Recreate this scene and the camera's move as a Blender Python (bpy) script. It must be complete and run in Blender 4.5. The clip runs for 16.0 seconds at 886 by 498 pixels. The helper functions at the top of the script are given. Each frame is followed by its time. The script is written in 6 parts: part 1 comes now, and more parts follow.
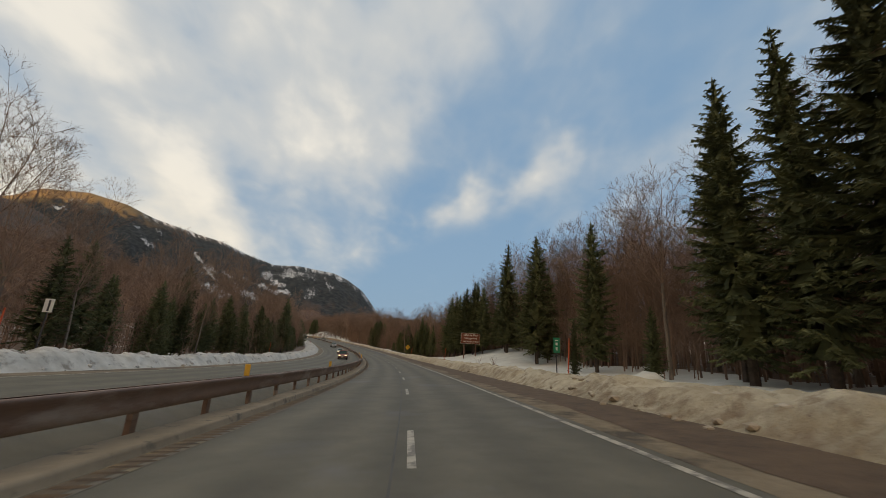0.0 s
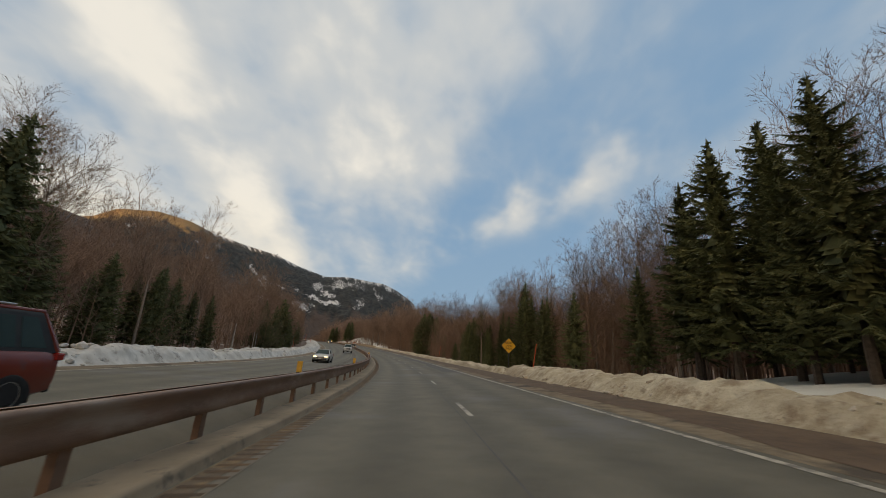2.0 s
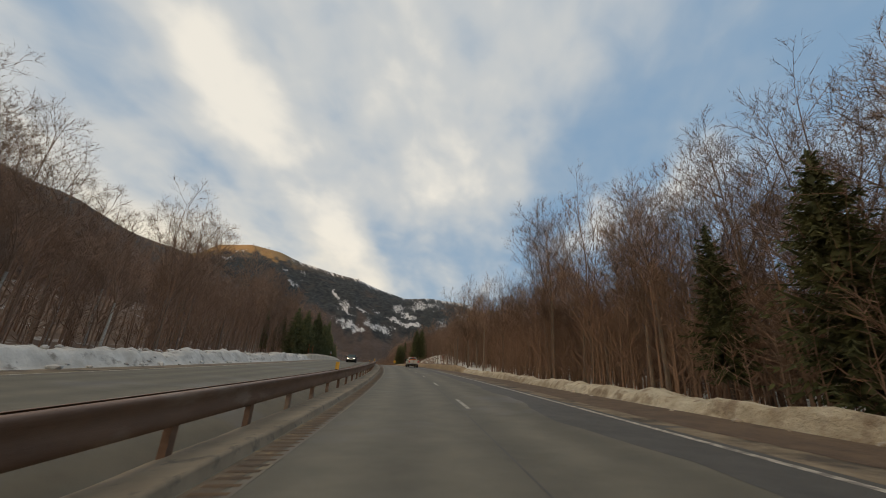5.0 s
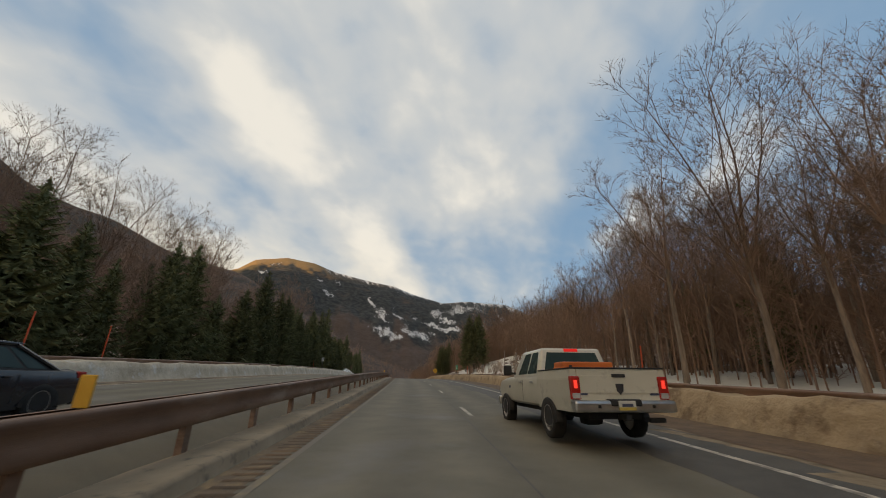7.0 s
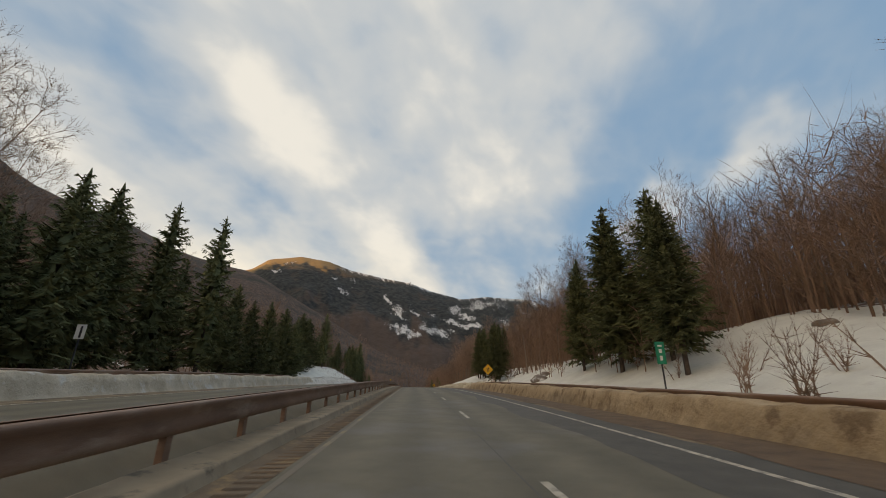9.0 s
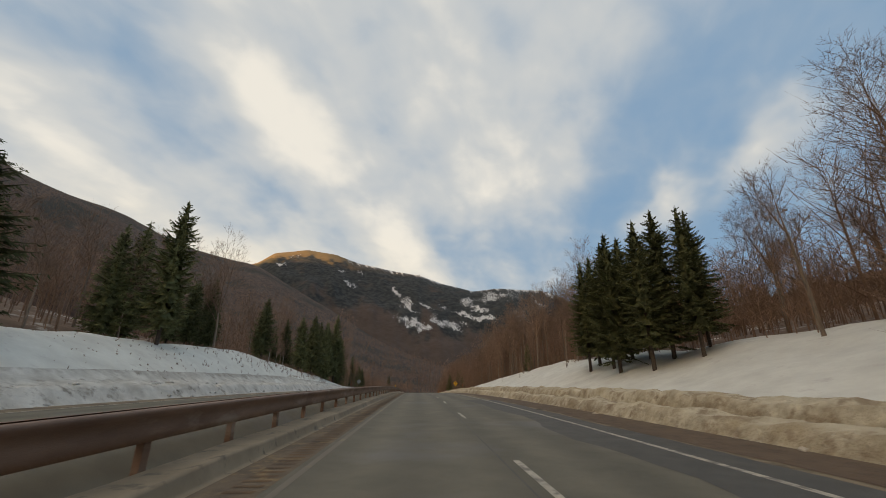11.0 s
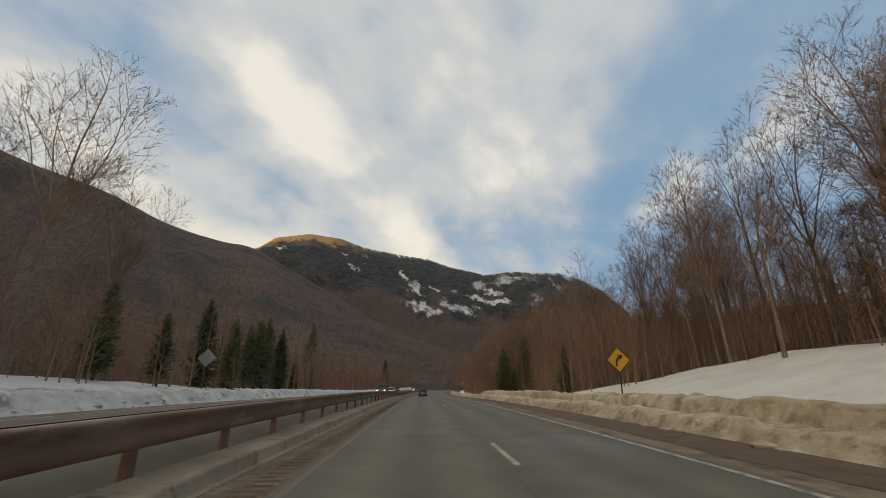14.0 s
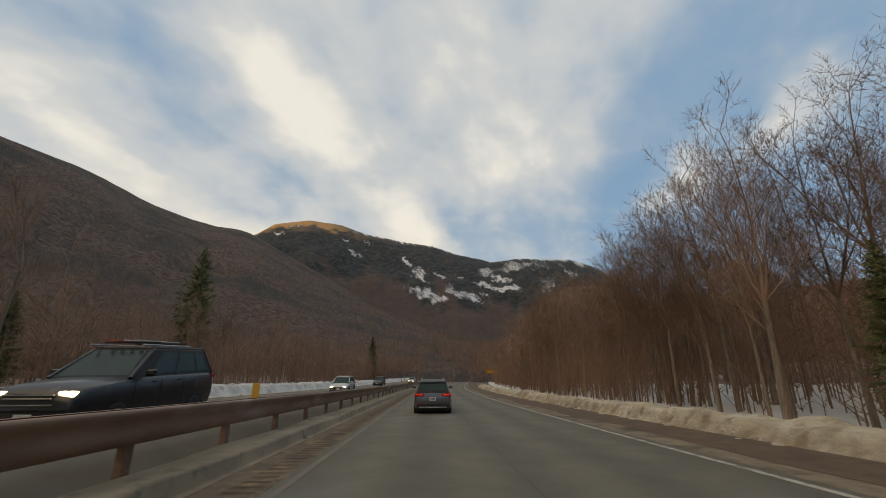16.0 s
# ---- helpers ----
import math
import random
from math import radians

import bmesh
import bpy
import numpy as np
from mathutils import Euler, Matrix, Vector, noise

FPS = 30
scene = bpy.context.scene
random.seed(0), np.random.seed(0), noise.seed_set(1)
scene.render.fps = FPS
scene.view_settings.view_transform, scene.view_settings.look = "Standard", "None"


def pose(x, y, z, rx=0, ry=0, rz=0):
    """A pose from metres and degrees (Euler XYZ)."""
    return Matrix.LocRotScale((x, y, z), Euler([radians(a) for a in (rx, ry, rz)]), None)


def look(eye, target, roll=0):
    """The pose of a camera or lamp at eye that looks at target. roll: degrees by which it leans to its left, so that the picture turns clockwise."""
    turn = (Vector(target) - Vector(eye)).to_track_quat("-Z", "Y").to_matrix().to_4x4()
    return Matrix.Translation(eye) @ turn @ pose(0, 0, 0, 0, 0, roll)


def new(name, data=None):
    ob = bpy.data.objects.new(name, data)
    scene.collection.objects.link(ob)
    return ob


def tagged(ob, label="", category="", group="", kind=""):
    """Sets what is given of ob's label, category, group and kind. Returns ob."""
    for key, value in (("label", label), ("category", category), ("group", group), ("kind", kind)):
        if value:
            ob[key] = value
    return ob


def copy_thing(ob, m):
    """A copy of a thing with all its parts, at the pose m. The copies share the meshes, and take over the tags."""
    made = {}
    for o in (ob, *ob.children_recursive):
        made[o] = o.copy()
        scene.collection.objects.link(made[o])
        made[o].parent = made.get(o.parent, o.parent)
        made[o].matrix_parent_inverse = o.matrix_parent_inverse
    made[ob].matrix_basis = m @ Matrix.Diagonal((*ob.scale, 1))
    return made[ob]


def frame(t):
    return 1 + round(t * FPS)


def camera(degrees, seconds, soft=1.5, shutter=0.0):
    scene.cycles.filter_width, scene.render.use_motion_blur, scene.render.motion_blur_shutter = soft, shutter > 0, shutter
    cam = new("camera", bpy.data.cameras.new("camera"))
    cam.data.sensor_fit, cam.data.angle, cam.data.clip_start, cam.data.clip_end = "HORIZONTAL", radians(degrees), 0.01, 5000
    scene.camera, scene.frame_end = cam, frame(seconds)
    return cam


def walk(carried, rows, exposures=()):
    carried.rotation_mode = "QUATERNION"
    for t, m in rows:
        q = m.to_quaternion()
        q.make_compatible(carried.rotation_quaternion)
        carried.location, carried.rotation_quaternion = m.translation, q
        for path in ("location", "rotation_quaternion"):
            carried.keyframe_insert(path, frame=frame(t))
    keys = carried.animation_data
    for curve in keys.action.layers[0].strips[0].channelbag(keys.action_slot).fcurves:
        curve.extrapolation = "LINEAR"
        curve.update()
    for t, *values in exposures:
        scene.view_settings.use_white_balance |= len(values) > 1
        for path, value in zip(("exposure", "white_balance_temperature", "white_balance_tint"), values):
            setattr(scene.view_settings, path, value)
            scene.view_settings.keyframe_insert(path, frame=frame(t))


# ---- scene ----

cam = camera(98.1, 16.0, soft=0.85, shutter=0.04)
PATH = (
    (0.0, 1.57, 0.00, 1.47, 104.91, -3.29, -4.21),
    (0.5, 0.78, 18.78, 0.95, 105.21, -3.52, -2.63),
    (1.0, -0.50, 37.49, 0.53, 105.60, -3.76, -0.71),
    (1.5, -2.25, 56.14, 0.26, 105.89, -3.81, 1.14),
    (2.0, -4.41, 74.73, 0.15, 106.31, -3.82, 3.08),
    (2.5, -7.05, 93.24, 0.20, 106.72, -3.84, 4.75),
    (3.0, -10.32, 111.63, 0.38, 107.26, -3.86, 7.02),
    (3.5, -14.26, 129.87, 0.73, 107.77, -3.87, 9.15),
    (4.0, -18.86, 147.94, 1.20, 108.17, -3.89, 11.09),
    (4.5, -24.00, 165.65, 1.79, 108.55, -3.71, 13.25),
    (5.0, -29.62, 182.76, 2.46, 108.87, -3.53, 15.31),
    (5.5, -35.61, 199.31, 3.19, 109.12, -3.05, 17.20),
    (6.0, -41.93, 215.29, 3.93, 109.30, -2.49, 18.90),
    (6.5, -48.49, 230.70, 4.66, 109.42, -1.99, 20.38),
    (7.0, -55.30, 245.78, 5.37, 109.44, -1.54, 21.30),
    (7.5, -62.38, 260.75, 6.03, 109.34, -1.09, 22.22),
    (8.0, -69.67, 275.60, 6.61, 109.36, -0.98, 22.96),
    (8.5, -77.12, 290.38, 7.10, 109.32, -0.87, 23.60),
    (9.0, -84.70, 305.09, 7.48, 109.20, -0.76, 24.07),
    (9.5, -92.37, 319.75, 7.77, 109.06, -0.65, 24.53),
    (10.0, -100.13, 334.37, 7.96, 108.88, -0.53, 24.93),
    (10.5, -107.97, 348.96, 8.06, 108.69, -0.41, 25.29),
    (11.0, -115.87, 363.50, 8.07, 108.50, -0.30, 25.64),
    (11.5, -123.83, 378.00, 7.98, 108.29, -0.18, 25.99),
    (12.0, -131.86, 392.47, 7.78, 108.11, -0.10, 26.35),
    (12.5, -139.96, 406.91, 7.48, 107.79, -0.02, 26.56),
    (13.0, -148.11, 421.31, 7.07, 107.53, -0.00, 26.77),
    (13.5, -156.32, 435.68, 6.58, 107.34, -0.00, 26.96),
    (14.0, -164.56, 450.03, 5.98, 107.01, -0.00, 27.00),
    (14.5, -172.83, 464.37, 5.28, 106.68, -0.00, 27.17),
    (15.0, -181.10, 478.71, 4.47, 106.42, -0.00, 27.40),
    (15.5, -189.39, 493.03, 3.55, 106.09, -0.00, 27.43),
    (16.0, -197.72, 507.33, 2.53, 105.84, -0.00, 27.64),
)
walk(cam, [(t, pose(x, y, z, rx, ry, rz)) for t, x, y, z, rx, ry, rz in PATH], [(0.0, 0.0, 6750, 9), (16.0, 0.0, 6750, 9)])

# ---- sky, sun ----
SUN_AZ, SUN_EL = radians(-160), radians(3.5)
world = bpy.data.worlds.new("sky")
scene.world = world
world.use_nodes = True


def sky_nodes(tree):
    n, k = tree.nodes, tree.links.new
    n.clear()
    out, bg = n.new("ShaderNodeOutputWorld"), n.new("ShaderNodeBackground")
    sky = n.new("ShaderNodeTexSky")
    sky.sky_type, sky.sun_disc = "NISHITA", False
    sky.sun_elevation, sky.sun_rotation = SUN_EL, SUN_AZ
    co = n.new("ShaderNodeTexCoord")
    sep = n.new("ShaderNodeSeparateXYZ")
    k(co.outputs["Generated"], sep.inputs[0])

    def calc(op, a, b=0.0, clamp=False):
        m = n.new("ShaderNodeMath")
        m.operation, m.use_clamp = op, clamp
        for i, v in enumerate((a, b)):
            if isinstance(v, (int, float)):
                m.inputs[i].default_value = v
            else:
                k(v, m.inputs[i])
        return m.outputs[0]

    # the cloud deck: a flat layer seen from below
    up = calc("ADD", calc("MAXIMUM", sep.outputs[2], 0.0), 0.16)
    px, py = calc("DIVIDE", sep.outputs[0], up), calc("DIVIDE", sep.outputs[1], up)
    vec = n.new("ShaderNodeCombineXYZ")
    k(px, vec.inputs[0]), k(py, vec.inputs[1])
    spin = n.new("ShaderNodeMapping")
    spin.inputs["Rotation"].default_value = (0, 0, radians(-15))
    k(vec.outputs[0], spin.inputs[0])
    turn = n.new("ShaderNodeMapping")
    turn.inputs["Scale"].default_value = (1.0, 0.75, 1.0)
    turn.inputs["Location"].default_value = (3.1, 5.7, 0)
    turn.inputs["Rotation"].default_value = (0, 0, radians(-15))
    puffs = n.new("ShaderNodeCombineXYZ")
    higher = calc("ADD", up, 0.22)
    k(calc("DIVIDE", sep.outputs[0], higher), puffs.inputs[0]), k(calc("DIVIDE", sep.outputs[1], higher), puffs.inputs[1])
    k(puffs.outputs[0], turn.inputs[0])
    row = n.new("ShaderNodeSeparateXYZ")
    k(spin.outputs[0], row.inputs[0])

    def fog(scale, detail, rough, warp):
        f = n.new("ShaderNodeTexNoise")
        f.inputs["Scale"].default_value, f.inputs["Detail"].default_value = scale, detail
        f.inputs["Roughness"].default_value, f.inputs["Distortion"].default_value = rough, warp
        k(turn.outputs[0], f.inputs["Vector"])
        return f.outputs["Fac"]

    def ramp(fac, stops, ease="EASE"):
        r = n.new("ShaderNodeValToRGB")
        r.color_ramp.interpolation = ease
        while len(r.color_ramp.elements) < len(stops):
            r.color_ramp.elements.new(0.5)
        for e, (p, c) in zip(r.color_ramp.elements, stops):
            e.position, e.color = p, (*c, 1) if isinstance(c, tuple) else (c, c, c, 1)
        k(fac, r.inputs[0])
        return r.outputs[0]

    def mix(fac, a, b):
        m = n.new("ShaderNodeMix")
        m.data_type = "RGBA"
        for i, v in ((0, fac), (6, a), (7, b)):
            if isinstance(v, tuple):
                m.inputs[i].default_value = (*v, 1)
            else:
                k(v, m.inputs[i])
        return m.outputs[2]

    # long bands of cloud that run with the valley: how thick they are from west to east, with wandering edges
    big, mid, fine = fog(2.2, 2, 0.5, 0.2), fog(5.0, 3, 0.5, 0.2), fog(11.0, 4, 0.55, 0.4)
    wander = calc("MULTIPLY", calc("SUBTRACT", big, 0.5), 0.55)
    across = calc("ADD", row.outputs[0], wander)
    spread = calc("MULTIPLY", calc("ADD", across, 2.0), 0.25, True)
    bands = ramp(spread, [((x + 2) / 4, v) for x, v in ((-2.0, 0.8), (-1.4, 0.85), (-1.08, 0.5), (-0.86, 0.55), (-0.64, 1.0), (-0.52, 0.9), (-0.38, 0.58), (-0.24, 0.8), (0.0, 0.82), (0.2, 0.74), (0.36, 0.44), (0.56, 0.27), (0.78, 0.3), (1.0, 0.38), (2.0, 0.4))], "B_SPLINE")
    # one bright wisp low in the north
    slant = calc("ADD", calc("MULTIPLY", row.outputs[0], 0.83), calc("MULTIPLY", row.outputs[1], 0.55))
    slant = calc("ADD", slant, calc("MULTIPLY", calc("SUBTRACT", mid, 0.5), 0.5))
    wisp = calc("MULTIPLY", ramp(calc("SUBTRACT", slant, 1.0), [(0.1, 0.0), (0.5, 1.0), (0.9, 0.0)]), ramp(row.outputs[0], [(0.15, 0.0), (0.5, 1.0), (0.75, 1.0), (1.0, 0.0)]))
    body = calc("ADD", bands, calc("ADD", calc("MULTIPLY", calc("SUBTRACT", mid, 0.56), 0.85), calc("MULTIPLY", calc("SUBTRACT", fine, 0.5), 0.26)))
    # clearer, bluer air low in the north
    clear = calc("MULTIPLY", ramp(calc("MULTIPLY", row.outputs[1], 0.4), [(0.5, 0.0), (0.85, 1.0)]), ramp(spread, [(0.36, 0.0), (0.46, 1.0)]))
    body = calc("SUBTRACT", body, calc("MULTIPLY", clear, 0.34))
    body = calc("ADD", body, calc("MULTIPLY", wisp, calc("MULTIPLY", mid, 0.85)))
    cover = ramp(body, [(0.02, 0.0), (0.84, 1.0)])
    thick = ramp(body, [(0.25, (3.05, 3.5, 3.95)), (0.68, (4.3, 4.4, 4.42)), (0.98, (6.2, 5.9, 5.35))])
    # the low sun warms the western clouds near the rim of the sky
    low = calc("MULTIPLY", ramp(sep.outputs[2], [(0.2, 1.0), (0.42, 0.0)]), ramp(spread, [(0.22, 1.0), (0.44, 0.25)]))
    warm = mix(calc("MULTIPLY", low, 0.82), thick, (7.2, 6.5, 5.3))
    # unseen warm glow added high above the hidden sun, to warm and brighten the ground
    aim = n.new("ShaderNodeVectorMath")
    aim.operation = "DOT_PRODUCT"
    k(co.outputs["Generated"], aim.inputs[0])
    aim.inputs[1].default_value = (math.sin(SUN_AZ - 0.1) * 0.86, math.cos(SUN_AZ - 0.1) * 0.86, 0.5)
    sky_fill = calc("POWER", calc("MAXIMUM", aim.outputs["Value"], 0.0), 8.0)
    warm = mix(calc("MULTIPLY", sky_fill, 0.9, True), warm, (15.5, 10.8, 6.0))
    blue = n.new("ShaderNodeMix")
    blue.data_type, blue.blend_type = "RGBA", "MIX"
    blue.inputs[0].default_value = 0.85
    k(sky.outputs[0], blue.inputs[6])
    blue.inputs[7].default_value = (1.4, 2.5, 4.0, 1)
    k(mix(calc("ADD", calc("MULTIPLY", cover, 0.84), 0.1), blue.outputs[2], warm), bg.inputs[0])
    bg.inputs[1].default_value = 0.142
    k(bg.outputs[0], out.inputs[0])


sky_nodes(world.node_tree)
sun = new("sun", bpy.data.lights.new("sun", "SUN"))
sun.data.energy, sun.data.angle, sun.data.color = 5.0, radians(0.6), (1.0, 0.6, 0.28)
sun.matrix_world = look((math.sin(SUN_AZ) * math.cos(SUN_EL), math.cos(SUN_AZ) * math.cos(SUN_EL), math.sin(SUN_EL)), (0, 0, 0))
scene.view_settings.exposure = 0.0


# ---- materials ----
def material(name, colors, scale=4.0, rough=0.8, metal=0.0, bump=0.0, bump_scale=None, stretch=(1, 1, 1), spots=None, island=0.0, gloss=0.5, coords="place", sharp=0.18):
    """colors: dark and light end; spots: (colour, amount, scale) of a second, coarser layer; island: brightness spread from piece to piece."""
    m = bpy.data.materials.new(name)
    m.use_nodes = True
    n, k = m.node_tree.nodes, m.node_tree.links.new
    bsdf = n["Principled BSDF"]
    bsdf.inputs["Roughness"].default_value, bsdf.inputs["Metallic"].default_value = rough, metal
    bsdf.inputs["Specular IOR Level"].default_value = gloss
    if coords == "place":
        src = n.new("ShaderNodeNewGeometry").outputs["Position"]
    else:
        src = n.new("ShaderNodeTexCoord").outputs["Object"]
    mp = n.new("ShaderNodeMapping")
    mp.inputs["Scale"].default_value = stretch
    k(src, mp.inputs[0])

    def tex(s, d=6):
        t = n.new("ShaderNodeTexNoise")
        t.inputs["Scale"].default_value, t.inputs["Detail"].default_value, t.inputs["Roughness"].default_value = s, d, 0.62
        k(mp.outputs[0], t.inputs["Vector"])
        return t.outputs["Fac"]

    r = n.new("ShaderNodeValToRGB")
    r.color_ramp.elements[0].position, r.color_ramp.elements[1].position = 0.5 - sharp, 0.5 + sharp
    r.color_ramp.elements[0].color, r.color_ramp.elements[1].color = (*colors[0], 1), (*colors[1], 1)
    k(tex(scale), r.inputs[0])
    col = r.outputs[0]
    if spots:
        c, amount, sc = spots
        edge = n.new("ShaderNodeMapRange")
        edge.inputs["From Min"].default_value, edge.inputs["From Max"].default_value = 0.62 - amount * 0.3, 0.74 - amount * 0.3
        k(tex(sc, 8), edge.inputs["Value"])
        mx = n.new("ShaderNodeMix")
        mx.data_type = "RGBA"
        k(edge.outputs[0], mx.inputs[0]), k(col, mx.inputs[6])
        mx.inputs[7].default_value = (*c, 1)
        col = mx.outputs[2]
    if island:
        hsv = n.new("ShaderNodeHueSaturation")
        rnd = n.new("ShaderNodeObjectInfo")
        mr = n.new("ShaderNodeMapRange")
        mr.inputs["To Min"].default_value, mr.inputs["To Max"].default_value = 1 - island, 1 + island
        k(rnd.outputs["Random"], mr.inputs["Value"]), k(mr.outputs[0], hsv.inputs["Value"]), k(col, hsv.inputs["Color"])
        col = hsv.outputs[0]
    k(col, bsdf.inputs["Base Color"])
    if bump:
        b = n.new("ShaderNodeBump")
        b.inputs["Strength"].default_value, b.inputs["Distance"].default_value = 1.0, bump
        k(tex(bump_scale or scale * 3), b.inputs["Height"])
        k(b.outputs[0], bsdf.inputs["Normal"])
    return m


def glow(name, color, power):
    m = bpy.data.materials.new(name)
    m.use_nodes = True
    b = m.node_tree.nodes["Principled BSDF"]
    b.inputs["Base Color"].default_value = (*color, 1)
    b.inputs["Emission Color"].default_value, b.inputs["Emission Strength"].default_value = (*color, 1), power
    return m


ASPHALT = material("asphalt", ((0.116, 0.104, 0.073), (0.161, 0.143, 0.101)), 1.1, 0.75, 0, 0.004, 60, spots=((0.16, 0.15, 0.13), 0.25, 0.25))
FRESH = material("dark_asphalt", ((0.068, 0.062, 0.052), (0.1, 0.091, 0.075)), 1.5, 0.7, 0, 0.004, 60)
GRIT = material("salted_grit", ((0.17, 0.13, 0.082), (0.29, 0.225, 0.145)), 2.2, 0.95, 0, 0.02, 14, spots=((0.09, 0.07, 0.05), 0.4, 0.7))
MUD = material("wet_mud", ((0.09, 0.056, 0.031), (0.155, 0.1, 0.057)), 1.8, 0.8, 0, 0.03, 9)
WHITE_PAINT = material("white_road_paint", ((0.38, 0.34, 0.27), (0.56, 0.51, 0.41)), 3, 0.7, spots=((0.2, 0.18, 0.15), 0.5, 4))
YELLOW_PAINT = material("yellow_road_paint", ((0.2, 0.165, 0.095), (0.31, 0.24, 0.125)), 3, 0.7, spots=((0.16, 0.135, 0.1), 0.9, 0.8))
SNOW = material("snow", ((0.63, 0.615, 0.555), (0.78, 0.77, 0.7)), 0.5, 0.7, 0, 0.05, 3.0, spots=((0.6, 0.57, 0.52), 0.1, 1.1))
BANK_SNOW = material("ploughed_snow", ((0.42, 0.335, 0.21), (0.7, 0.63, 0.47)), 0.9, 0.85, 0, 0.14, 4.5, spots=((0.34, 0.26, 0.17), 0.35, 1.6))
KERB = material("grey_kerb", ((0.21, 0.165, 0.11), (0.34, 0.27, 0.185)), 0.7, 0.9, 0, 0.004, 12, spots=((0.13, 0.108, 0.08), 0.2, 2.5))
DIRTY_SNOW = material("dirty_snow", ((0.3, 0.215, 0.12), (0.47, 0.355, 0.22)), 0.8, 0.9, 0, 0.07, 5, spots=((0.2, 0.135, 0.075), 0.35, 1.2))
GREY_SNOW = material("grey_packed_snow", ((0.38, 0.315, 0.225), (0.62, 0.535, 0.415)), 1.0, 0.9, 0, 0.07, 5, spots=((0.6, 0.57, 0.52), 0.2, 1.4))
FAR_SNOW = material("old_snow", ((0.44, 0.41, 0.36), (0.72, 0.69, 0.63)), 0.9, 0.85, 0, 0.08, 4, spots=((0.28, 0.25, 0.21), 0.22, 1.3))
LEAF_FLOOR = material("snowy_forest_floor", ((0.13, 0.085, 0.058), (0.24, 0.165, 0.115)), 0.35, 0.95, 0, 0.05, 3, spots=((0.62, 0.6, 0.56), 0.18, 0.3))
RUST = material("weathering_steel", ((0.15, 0.084, 0.054), (0.265, 0.16, 0.105)), 1.2, 0.55, 0.1, 0.002, 40, stretch=(0.5, 0.5, 2), spots=((0.33, 0.245, 0.185), 0.3, 0.8))
GUTTER = material("gutter_grit", ((0.1, 0.076, 0.052), (0.18, 0.135, 0.09)), 1.6, 0.95, 0, 0.01, 20, spots=((0.24, 0.17, 0.09), 0.3, 2.5))
BARK = material("grey_bark", ((0.16, 0.125, 0.098), (0.32, 0.25, 0.19)), 3, 0.95, 0, 0.02, 14, stretch=(3, 3, 0.5), island=0.25, coords="thing")
TWIG = material("brown_twigs", ((0.2, 0.128, 0.088), (0.34, 0.23, 0.16)), 0.6, 0.95, island=0.25, coords="thing")
BIRCH = material("pale_bark", ((0.3, 0.27, 0.23), (0.5, 0.46, 0.4)), 3, 0.9, 0, 0.01, 10, stretch=(1, 1, 6), island=0.2, coords="thing")
WOODS = material("bare_woods_twigs", ((0.175, 0.108, 0.072), (0.35, 0.225, 0.152)), 0.09, 0.95)
# darker than WOODS: the twigs' shade on each other is put into the colour
FAR_WOODS = material("far_woods_crowns", ((0.085, 0.05, 0.034), (0.22, 0.132, 0.09)), 0.55, 0.95, 0, 0.3, 1.2, sharp=0.1)
NEEDLES = material("spruce_needles", ((0.074, 0.084, 0.042), (0.195, 0.2, 0.09)), 1.2, 0.85, island=0.3, coords="thing", gloss=0.2)
SPRUCE_BARK = material("spruce_bark", ((0.06, 0.045, 0.035), (0.12, 0.09, 0.07)), 5, 0.95, 0, 0.01, 20, coords="thing")


def dirty(m, c):
    """Splashed road dirt, by the mesh's own dirt layer broken up with noise."""
    n, k = m.node_tree.nodes, m.node_tree.links.new
    b = n["Principled BSDF"]
    old = b.inputs["Base Color"].links[0].from_socket
    at, geo, tx = n.new("ShaderNodeAttribute"), n.new("ShaderNodeNewGeometry"), n.new("ShaderNodeTexNoise")
    at.attribute_name = "dirt"
    tx.inputs["Scale"].default_value, tx.inputs["Detail"].default_value = 2.5, 6
    k(geo.outputs["Position"], tx.inputs["Vector"])
    f = n.new("ShaderNodeMath")
    f.operation, f.use_clamp = "MULTIPLY_ADD", True
    f.inputs[1].default_value = 1.5
    k(tx.outputs["Fac"], f.inputs[0])
    g = n.new("ShaderNodeMath")
    g.operation = "SUBTRACT"
    k(at.outputs["Fac"], g.inputs[0])
    g.inputs[1].default_value = 1.25
    h = n.new("ShaderNodeMath")
    h.operation = "MULTIPLY"
    h.inputs[1].default_value = 1.6
    k(g.outputs[0], h.inputs[0])
    k(h.outputs[0], f.inputs[2])
    mx = n.new("ShaderNodeMix")
    mx.data_type = "RGBA"
    k(f.outputs[0], mx.inputs[0]), k(old, mx.inputs[6])
    mx.inputs[7].default_value = (*c, 1)
    k(mx.outputs[2], b.inputs["Base Color"])


dirty(BANK_SNOW, (0.2, 0.135, 0.075))
dirty(FAR_SNOW, (0.24, 0.2, 0.155))
dirty(DIRTY_SNOW, (0.16, 0.12, 0.08))
dirty(GREY_SNOW, (0.16, 0.13, 0.1))


